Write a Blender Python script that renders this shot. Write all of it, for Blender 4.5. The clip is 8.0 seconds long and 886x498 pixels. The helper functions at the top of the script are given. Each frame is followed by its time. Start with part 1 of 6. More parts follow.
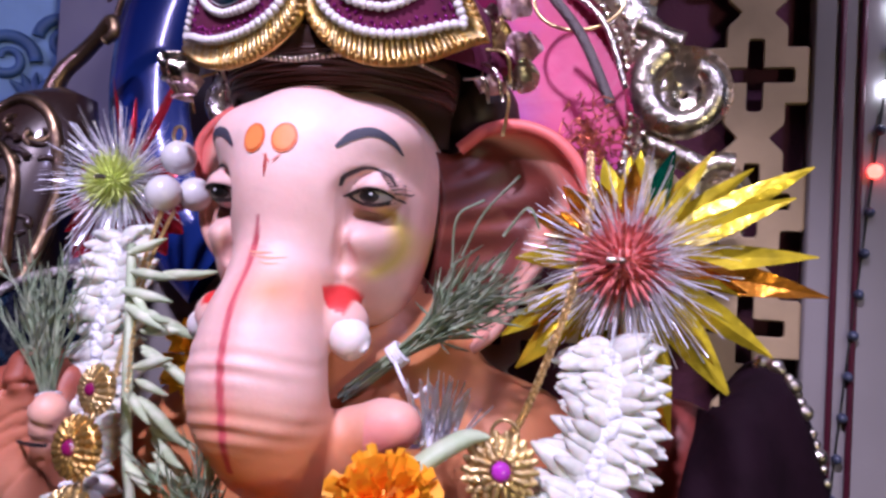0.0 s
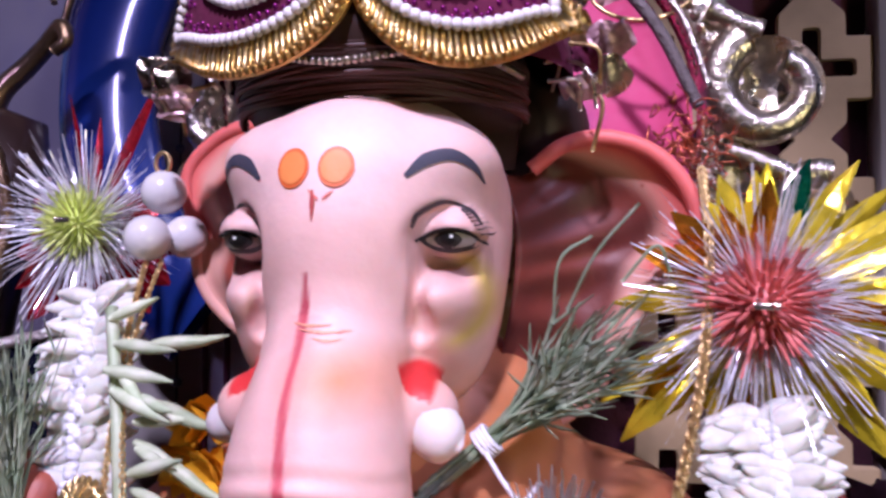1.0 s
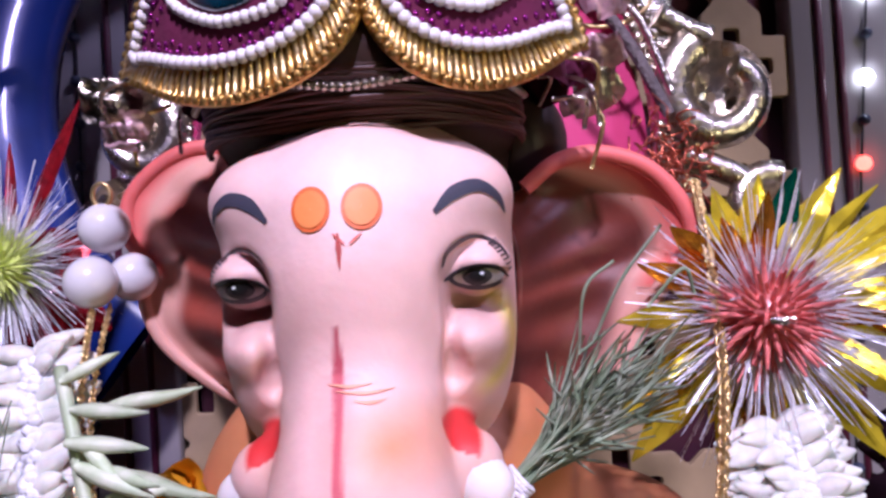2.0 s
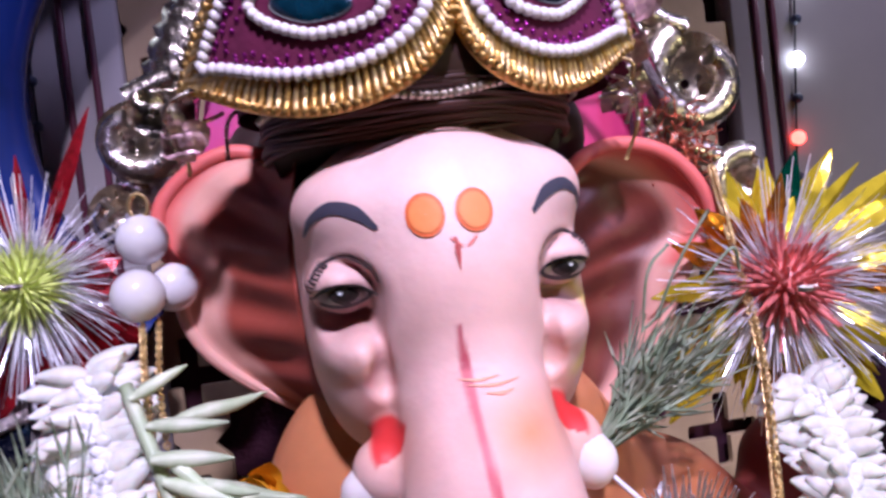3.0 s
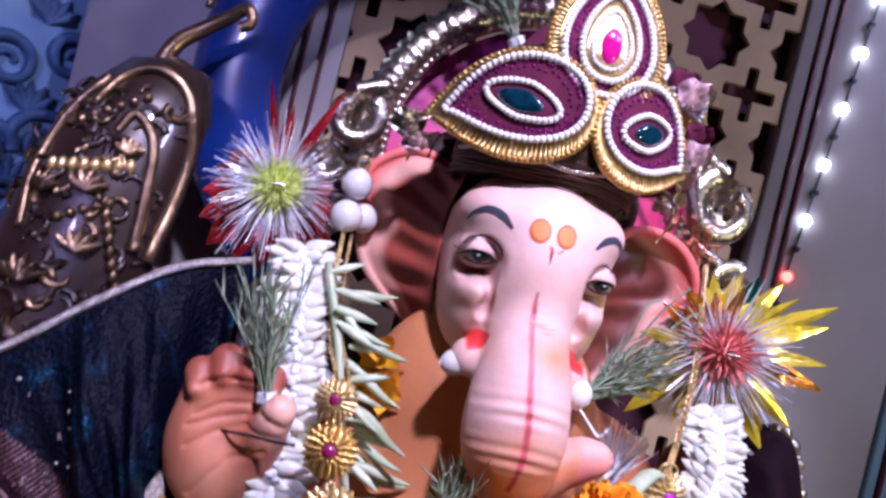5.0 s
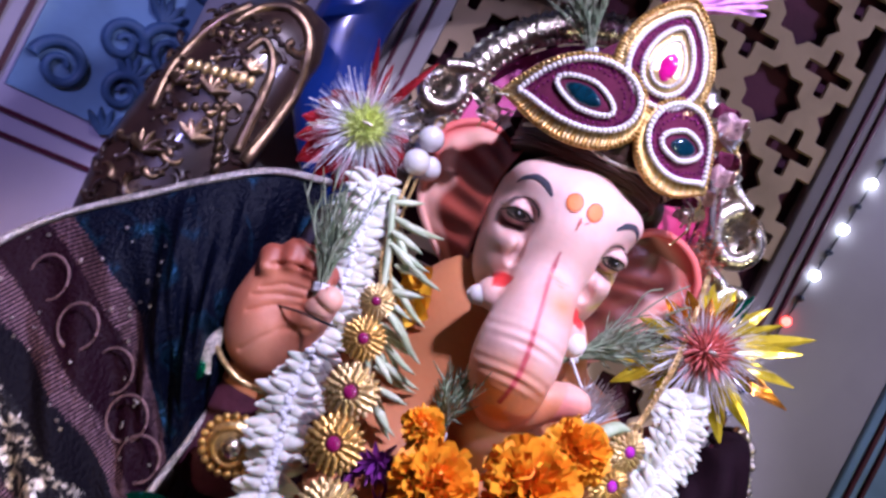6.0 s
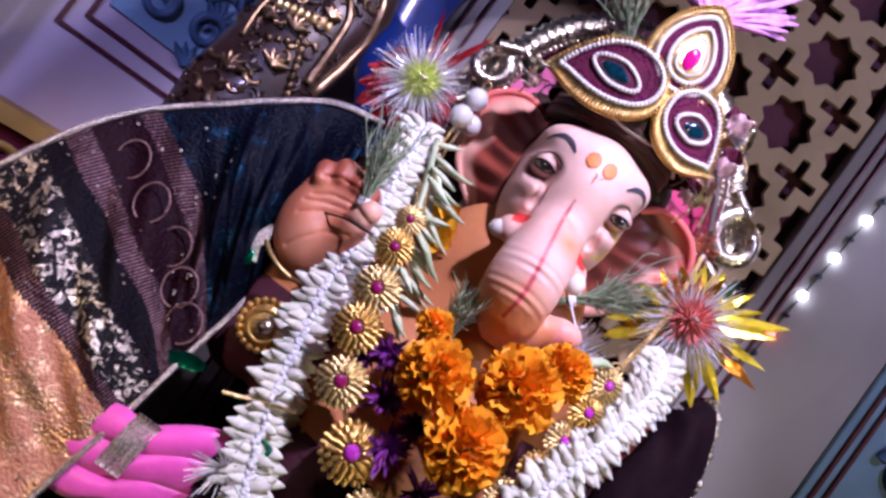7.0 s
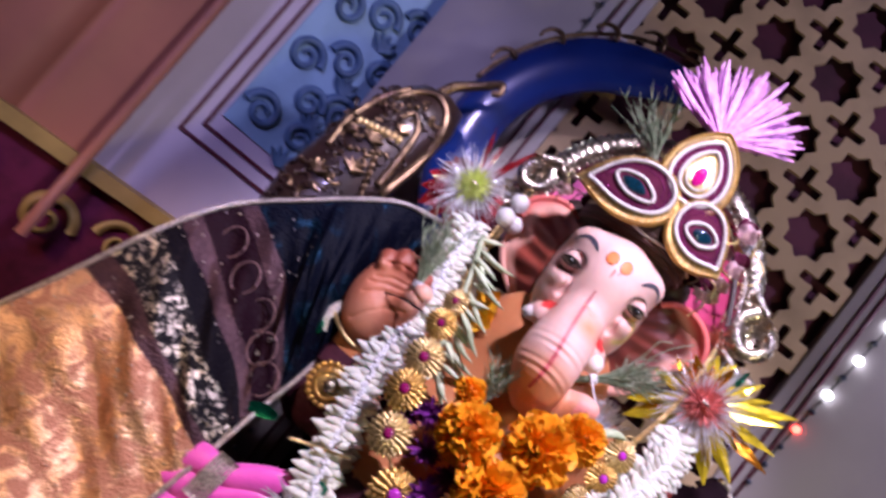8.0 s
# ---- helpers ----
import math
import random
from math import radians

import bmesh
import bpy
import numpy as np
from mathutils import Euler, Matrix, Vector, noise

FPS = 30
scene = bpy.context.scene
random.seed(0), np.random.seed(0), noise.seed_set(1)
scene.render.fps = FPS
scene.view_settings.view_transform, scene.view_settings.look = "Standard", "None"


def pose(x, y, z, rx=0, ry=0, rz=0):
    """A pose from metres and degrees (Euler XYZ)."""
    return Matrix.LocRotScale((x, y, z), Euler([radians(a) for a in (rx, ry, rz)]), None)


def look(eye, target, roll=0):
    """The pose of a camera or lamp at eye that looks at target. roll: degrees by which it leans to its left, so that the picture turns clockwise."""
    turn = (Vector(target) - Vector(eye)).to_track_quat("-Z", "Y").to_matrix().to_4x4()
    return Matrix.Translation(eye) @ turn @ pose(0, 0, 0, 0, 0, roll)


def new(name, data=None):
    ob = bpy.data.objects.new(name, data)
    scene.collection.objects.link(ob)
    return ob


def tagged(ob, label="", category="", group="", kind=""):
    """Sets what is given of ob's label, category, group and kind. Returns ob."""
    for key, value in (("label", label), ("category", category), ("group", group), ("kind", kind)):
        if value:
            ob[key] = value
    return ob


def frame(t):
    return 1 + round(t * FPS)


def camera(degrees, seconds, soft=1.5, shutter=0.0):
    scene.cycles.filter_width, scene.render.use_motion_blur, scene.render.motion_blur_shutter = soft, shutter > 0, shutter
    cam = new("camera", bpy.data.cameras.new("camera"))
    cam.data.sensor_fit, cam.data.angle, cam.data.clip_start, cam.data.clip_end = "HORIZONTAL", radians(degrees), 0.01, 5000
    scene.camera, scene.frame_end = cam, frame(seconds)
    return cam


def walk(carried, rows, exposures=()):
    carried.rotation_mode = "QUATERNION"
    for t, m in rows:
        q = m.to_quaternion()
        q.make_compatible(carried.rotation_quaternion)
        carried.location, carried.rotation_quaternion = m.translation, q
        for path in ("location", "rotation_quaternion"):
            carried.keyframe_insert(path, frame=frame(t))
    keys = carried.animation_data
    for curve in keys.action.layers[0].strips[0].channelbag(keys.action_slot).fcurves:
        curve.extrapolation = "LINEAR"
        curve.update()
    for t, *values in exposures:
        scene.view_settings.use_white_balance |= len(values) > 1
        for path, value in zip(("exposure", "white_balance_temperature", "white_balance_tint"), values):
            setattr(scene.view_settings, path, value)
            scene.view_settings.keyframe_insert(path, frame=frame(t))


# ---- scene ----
cam = camera(61.5, 8.0, soft=2.8, shutter=0.5)
PATH = [
    (0, (0.13, -0.246, 1.258), (-0.36, 1.692, 1.304), 3.0),
    (0.5, (0.106, -0.214, 1.265), (-0.327, 1.738, 1.314), 1.6),
    (1, (0.072, -0.193, 1.272), (-0.275, 1.776, 1.341), 0.1),
    (1.5, (0.051, -0.182, 1.281), (-0.131, 1.809, 1.343), -1.4),
    (3, (-0.023, -0.189, 1.296), (0.276, 1.787, 1.238), -6.7),
    (3.5, (-0.049, -0.217, 1.306), (0.341, 1.744, 1.251), -6.1),
    (4, (-0.061, -0.255, 1.31), (0.293, 1.714, 1.303), 0.6),
    (4.5, (-0.079, -0.296, 1.298), (0.215, 1.682, 1.296), 7.1),
    (6, (-0.08, -0.404, 1.247), (0.067, 1.59, 1.238), 27.2),
    (6.5, (-0.072, -0.437, 1.219), (0.037, 1.56, 1.232), 31.9),
    (7, (-0.058, -0.466, 1.189), (0.011, 1.532, 1.238), 36.3),
    (7.5, (-0.041, -0.498, 1.187), (-0.086, 1.497, 1.322), 39.0),
    (8, (-0.036, -0.554, 1.189), (-0.27, 1.428, 1.327), 39.4),
]
walk(cam, [(t, look(eye, target, roll)) for t, eye, target, roll in PATH],
     exposures=[(0.0, -0.08, 5950, 10), (3.0, -0.05, 5900, 10), (4.5, 0.12, 5650, 10), (6.0, 0.12, 5650, 10), (7.2, 0.12, 6100, 10), (8.0, 0.15, 6450, 10)])

# ---- light ----
world = bpy.data.worlds.new("world")
scene.world = world
world.use_nodes = True
world.node_tree.nodes["Background"].inputs[0].default_value = (0.30, 0.22, 0.42, 1)
world.node_tree.nodes["Background"].inputs[1].default_value = 0.46


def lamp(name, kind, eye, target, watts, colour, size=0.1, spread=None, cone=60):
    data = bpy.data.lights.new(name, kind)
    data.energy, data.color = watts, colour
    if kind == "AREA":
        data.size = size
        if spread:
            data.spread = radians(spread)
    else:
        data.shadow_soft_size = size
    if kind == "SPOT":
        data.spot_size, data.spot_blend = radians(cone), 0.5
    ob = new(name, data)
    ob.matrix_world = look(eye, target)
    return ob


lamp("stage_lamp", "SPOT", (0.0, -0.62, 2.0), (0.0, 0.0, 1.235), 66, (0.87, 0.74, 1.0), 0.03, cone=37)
# unseen fill, added to brighten the lattice wall
lamp("wall_fill", "SPOT", (0.95, -0.75, 2.2), (0.08, 0.22, 1.50), 44, (0.68, 0.60, 1.0), 0.10, cone=42)
lamp("side_lamp", "SPOT", (-0.62, -1.45, 1.75), (-0.43, 0.14, 1.30), 52, (0.55, 0.46, 1.0), 0.08, cone=23)
# unseen warm fill, added to lift the copper part of the shawl
lamp("shawl_fill", "SPOT", (-0.75, -0.9, 1.25), (-0.31, 0.0, 0.98), 22, (1.0, 0.62, 0.34), 0.06, cone=24)
# added source that stands in for yellow bounce off the gold tinsel
lamp("bounce_fill", "SPOT", (0.75, -0.75, 1.15), (0.1, 0.05, 1.24), 9, (1.0, 0.84, 0.5), 0.05, cone=50)


# ---- materials ----
def mat(name, colour, rough=0.5, metal=0.0, vary=0.15, scale=60.0, bump=0.0, bump_scale=200.0, coat=0.0, trans=0.0, attr="", random_hue=0.0,
        emit=0.0, sheen=0.0, second=None, sss=0.0):
    m = bpy.data.materials.new(name)
    m.use_nodes = True
    nt = m.node_tree
    b = nt.nodes["Principled BSDF"]
    L = nt.links.new
    b.inputs["Roughness"].default_value = rough
    b.inputs["Metallic"].default_value = metal
    b.inputs["Coat Weight"].default_value = coat
    b.inputs["Transmission Weight"].default_value = trans
    b.inputs["Sheen Weight"].default_value = sheen
    if sss:
        b.inputs["Subsurface Weight"].default_value = sss
        b.inputs["Subsurface Scale"].default_value = 0.004
    co = nt.nodes.new("ShaderNodeTexCoord")
    n1 = nt.nodes.new("ShaderNodeTexNoise")
    n1.inputs["Scale"].default_value, n1.inputs["Detail"].default_value = scale, 6
    L(co.outputs["Object"], n1.inputs["Vector"])
    mix = nt.nodes.new("ShaderNodeMix")
    mix.data_type = "RGBA"
    base = (*colour, 1)
    other = (*second, 1) if second else (*[c * (1 - 2.2 * vary) if c * (1 - 2.2 * vary) > 0 else 0 for c in colour], 1)
    ramp = nt.nodes.new("ShaderNodeMapRange")
    ramp.inputs["From Min"].default_value, ramp.inputs["From Max"].default_value = 0.42, 0.72
    L(n1.outputs["Fac"], ramp.inputs["Value"])
    L(ramp.outputs["Result"], mix.inputs["Factor"])
    mix.inputs["A"].default_value, mix.inputs["B"].default_value = base, other
    out = mix.outputs["Result"]
    if attr:
        a = nt.nodes.new("ShaderNodeAttribute")
        a.attribute_name = attr
        mul = nt.nodes.new("ShaderNodeMix")
        mul.data_type, mul.blend_type = "RGBA", "MULTIPLY"
        mul.inputs["Factor"].default_value = 1
        L(a.outputs["Color"], mul.inputs["A"])
        L(out, mul.inputs["B"])
        out = mul.outputs["Result"]
    if random_hue:
        info = nt.nodes.new("ShaderNodeObjectInfo")
        hs = nt.nodes.new("ShaderNodeHueSaturation")
        mr = nt.nodes.new("ShaderNodeMapRange")
        mr.inputs["To Min"].default_value, mr.inputs["To Max"].default_value = 1 - random_hue, 1 + random_hue * 0.5
        L(info.outputs["Random"], mr.inputs["Value"])
        L(mr.outputs["Result"], hs.inputs["Value"])
        L(out, hs.inputs["Color"])
        out = hs.outputs["Color"]
    L(out, b.inputs["Base Color"])
    rr = nt.nodes.new("ShaderNodeMapRange")
    rr.inputs["To Min"].default_value, rr.inputs["To Max"].default_value = max(0.03, rough - 0.08), min(1, rough + 0.1)
    L(n1.outputs["Fac"], rr.inputs["Value"])
    L(rr.outputs["Result"], b.inputs["Roughness"])
    if bump:
        n2 = nt.nodes.new("ShaderNodeTexNoise")
        n2.inputs["Scale"].default_value, n2.inputs["Detail"].default_value = bump_scale, 4
        L(co.outputs["Object"], n2.inputs["Vector"])
        bp = nt.nodes.new("ShaderNodeBump")
        bp.inputs["Strength"].default_value, bp.inputs["Distance"].default_value = bump, 0.002
        L(n2.outputs["Fac"], bp.inputs["Height"])
        L(bp.outputs["Normal"], b.inputs["Normal"])
    if emit:
        b.inputs["Emission Color"].default_value = (*colour, 1)
        b.inputs["Emission Strength"].default_value = emit
    return m


M_SKIN = mat("painted_plaster", (1, 1, 1), 0.5, vary=0.04, scale=90, bump=0.08, bump_scale=350, attr="paint", sss=0.1)
M_GARMENT = mat("maroon_cloth", (0.075, 0.012, 0.03), 0.75, vary=0.2, bump=0.4)
M_GOLD = mat("gold_metal", (0.78, 0.49, 0.15), 0.3, 0.85, vary=0.2, scale=300, bump=0.25, bump_scale=500)
M_PALEGOLD = mat("pale_gold_metal", (0.80, 0.59, 0.27), 0.3, 0.85, vary=0.18, scale=250, bump=0.3, bump_scale=500)
M_SILVER = mat("tarnished_silver", (0.72, 0.64, 0.52), 0.27, 1.0, vary=0.25, scale=120, bump=0.4, bump_scale=300)
M_PEARL = mat("pearl", (0.74, 0.72, 0.73), 0.18, vary=0.04, coat=0.6, scale=80)
M_SEED = mat("seed_pearl", (0.85, 0.80, 0.78), 0.28, vary=0.1, coat=0.3, scale=400)
M_VELVET = mat("maroon_velvet", (0.12, 0.005, 0.042), 0.9, vary=0.2, bump=0.3)
M_SEQUIN = mat("purple_sequin", (0.32, 0.018, 0.22), 0.25, 0.7, vary=0.3, scale=900)
M_TEAL = mat("teal_gem", (0.005, 0.035, 0.06), 0.08, vary=0.3, scale=200, coat=1.0)
M_MAGENTA = mat("magenta_gem", (0.72, 0.01, 0.28), 0.08, vary=0.2, scale=200, coat=1.0)
M_RUBY = mat("ruby_gem", (0.26, 0.01, 0.10), 0.07, vary=0.2, scale=200, coat=1.0)
M_VIOLET = mat("violet_gem", (0.50, 0.04, 0.50), 0.07, vary=0.2, scale=200, coat=1.0)
M_PINKSATIN = mat("magenta_satin", (0.55, 0.035, 0.15), 0.42, vary=0.12, scale=16, bump=0.1, second=(0.20, 0.02, 0.30))
M_PLUME = mat("pink_plume", (0.95, 0.42, 0.92), 0.35, vary=0.25, scale=120, trans=0.0, random_hue=0.25)
M_TINSEL = mat("silver_tinsel", (0.93, 0.93, 0.97), 0.25, 0.4, vary=0.15, scale=300)
M_REDFOIL = mat("red_foil", (0.36, 0.012, 0.02), 0.22, 0.5, vary=0.35, scale=200, bump=0.3, bump_scale=200)
M_GOLDFOIL = mat("gold_foil", (0.88, 0.68, 0.04), 0.2, 0.5, vary=0.25, scale=90, bump=0.35, bump_scale=130)
M_REDSPIKE = mat("coral_plastic", (0.78, 0.22, 0.20), 0.35, vary=0.2, scale=300, coat=0.2)
M_LIME = mat("lime_plastic", (0.76, 0.86, 0.26), 0.4, vary=0.15, scale=300, coat=0.2)
M_PETAL = mat("white_petal", (0.74, 0.73, 0.65), 0.5, vary=0.1, scale=200, random_hue=0.15, bump=0.15, sss=0.15)
M_COTTON = mat("white_cotton", (0.82, 0.82, 0.86), 0.9, vary=0.1, scale=400, bump=0.5, bump_scale=800)
M_BUD = mat("green_bud", (0.46, 0.56, 0.34), 0.45, vary=0.15, scale=120, random_hue=0.2, second=(0.66, 0.70, 0.52))
M_GRASS = mat("dry_grass", (0.20, 0.27, 0.16), 0.6, vary=0.3, scale=150, random_hue=0.4, second=(0.36, 0.38, 0.27))
M_LEAF = mat("green_leaf", (0.05, 0.20, 0.09), 0.4, vary=0.2, scale=150)
M_MARIGOLD = mat("marigold_petal", (0.95, 0.36, 0.008), 0.55, vary=0.12, scale=160, second=(0.90, 0.47, 0.02), sss=0.1)
M_PURPLE = mat("purple_petal", (0.16, 0.02, 0.22), 0.55, vary=0.3, scale=160, second=(0.32, 0.05, 0.28))
M_YELLOW = mat("yellow_petal", (0.90, 0.48, 0.02), 0.5, vary=0.15, scale=80)
M_BLUE = mat("blue_lacquer", (0.010, 0.028, 0.17), 0.22, vary=0.25, scale=12, coat=0.5)
M_THRONEGOLD = mat("antique_gold_paint", (0.23, 0.15, 0.085), 0.3, 0.9, vary=0.35, scale=60, bump=0.35, bump_scale=160)
M_BROWN = mat("brown_lacquer", (0.028, 0.013, 0.010), 0.35, 0.3, vary=0.25, scale=40, coat=0.3)
M_TAN = mat("tan_board", (0.42, 0.30, 0.17), 0.7, vary=0.12, scale=25, bump=0.1, bump_scale=200)
M_WALLCLOTH = mat("dark_maroon_cloth", (0.075, 0.012, 0.030), 0.85, vary=0.25, scale=18, bump=0.3, bump_scale=400)
M_COLUMN = mat("pale_painted_board", (0.33, 0.30, 0.30), 0.55, vary=0.08, scale=9, bump=0.05)
M_LINE = mat("maroon_line_paint", (0.09, 0.012, 0.03), 0.5, vary=0.1)
M_PANELBLUE = mat("pale_blue_paint", (0.24, 0.40, 0.58), 0.5, vary=0.15, scale=14, bump=0.1)
M_PANELDEEP = mat("deep_blue_paint", (0.07, 0.14, 0.26), 0.5, vary=0.2, scale=30)
M_CURTAIN = mat("rust_satin", (0.36, 0.13, 0.08), 0.5, vary=0.15, scale=8, sheen=0.2)
M_DARKWOOD = mat("dark_wood", (0.09, 0.045, 0.035), 0.45, vary=0.25, scale=15)
M_WIRE = mat("black_wire", (0.012, 0.012, 0.014), 0.4)
M_LED = mat("led_white", (0.86, 0.88, 1.0), 0.3, emit=22)
M_LEDRED = mat("led_red", (1.0, 0.07, 0.05), 0.3, emit=9)
M_LEDOFF = mat("led_cap_dark", (0.05, 0.06, 0.10), 0.3)
M_FLOOR = mat("red_carpet", (0.16, 0.02, 0.03), 0.9, vary=0.2, scale=12, bump=0.4)
M_ROOM = mat("dim_wall_paint", (0.22, 0.17, 0.24), 0.8, vary=0.1, scale=4)
M_BLACKCLOTH = mat("black_velvet", (0.012, 0.004, 0.008), 0.8, vary=0.2, bump=0.3)
M_PINKCLOTH = mat("pink_silk", (0.82, 0.10, 0.52), 0.4, vary=0.15, scale=40, bump=0.2, sheen=0.3)
M_SILVERTRIM = mat("silver_braid", (0.66, 0.60, 0.56), 0.35, 0.9, vary=0.3, scale=500, bump=0.8, bump_scale=900)
M_YELLOWTRIM = mat("ochre_paint", (0.42, 0.28, 0.08), 0.55, vary=0.2, scale=20)
M_THREAD = mat("steel_wire", (0.5, 0.48, 0.45), 0.35, 0.9)
M_GREENFOIL = mat("green_foil", (0.01, 0.25, 0.14), 0.2, 0.9, vary=0.3, scale=150, bump=0.4, bump_scale=200)
M_DULLTHREAD = mat("dull_pink_thread", (0.26, 0.15, 0.16), 0.5, 0.4, vary=0.3, scale=400, bump=0.5, bump_scale=700)
M_SCALLOPED = mat("clear_crystal", (0.75, 0.76, 0.76), 0.06, trans=0.8, vary=0.02)


def shawl_zone(name, colour, glint, amount, scale, rough=0.55, stripes=0.0):
    """Brocade: dull ground with metal thread worked into it."""
    m = bpy.data.materials.new(name)
    m.use_nodes = True
    nt = m.node_tree
    b = nt.nodes["Principled BSDF"]
    L = nt.links.new
    co = nt.nodes.new("ShaderNodeTexCoord")
    if stripes:
        tex = nt.nodes.new("ShaderNodeTexWave")
        tex.inputs["Scale"].default_value, tex.inputs["Distortion"].default_value = stripes, 0.6
        tex.bands_direction = "Y"
        L(co.outputs["UV"], tex.inputs["Vector"])
        src = tex.outputs["Fac"]
    else:
        tex = nt.nodes.new("ShaderNodeTexNoise")
        tex.inputs["Scale"].default_value, tex.inputs["Detail"].default_value, tex.inputs["Distortion"].default_value = scale, 5, 1.2
        L(co.outputs["Object"], tex.inputs["Vector"])
        src = tex.outputs["Fac"]
    mr = nt.nodes.new("ShaderNodeMapRange")
    mr.inputs["From Min"].default_value, mr.inputs["From Max"].default_value = 1 - amount - 0.05, 1 - amount + 0.05
    L(src, mr.inputs["Value"])
    mix = nt.nodes.new("ShaderNodeMix")
    mix.data_type = "RGBA"
    mix.inputs["A"].default_value, mix.inputs["B"].default_value = (*colour, 1), (*glint, 1)
    L(mr.outputs["Result"], mix.inputs["Factor"])
    L(mix.outputs["Result"], b.inputs["Base Color"])
    L(mr.outputs["Result"], b.inputs["Metallic"])
    b.inputs["Roughness"].default_value = rough
    b.inputs["Specular IOR Level"].default_value = 0.07
    n2 = nt.nodes.new("ShaderNodeTexNoise")
    n2.inputs["Scale"].default_value = 420
    L(co.outputs["Object"], n2.inputs["Vector"])
    bp = nt.nodes.new("ShaderNodeBump")
    bp.inputs["Strength"].default_value, bp.inputs["Distance"].default_value = 0.9, 0.002
    L(n2.outputs["Fac"], bp.inputs["Height"])
    L(bp.outputs["Normal"], b.inputs["Normal"])
    return m


M_SH = [
    shawl_zone("navy_brocade", (0.002, 0.003, 0.009), (0.010, 0.032, 0.062), 0.40, 30, 0.4),
    shawl_zone("striped_band", (0.018, 0.008, 0.016), (0.13, 0.075, 0.085), 0.45, 1, 0.5, stripes=26),
    shawl_zone("maroon_brocade", (0.010, 0.002, 0.006), (0.05, 0.018, 0.028), 0.22, 60, 0.5),
    shawl_zone("black_brocade", (0.004, 0.003, 0.006), (0.04, 0.028, 0.036), 0.28, 60, 0.6),
    shawl_zone("silver_brocade", (0.008, 0.007, 0.010), (0.62, 0.56, 0.48), 0.44, 130, 0.3),
    shawl_zone("copper_brocade", (0.45, 0.21, 0.14), (0.95, 0.62, 0.42), 0.50, 55, 0.42),
]


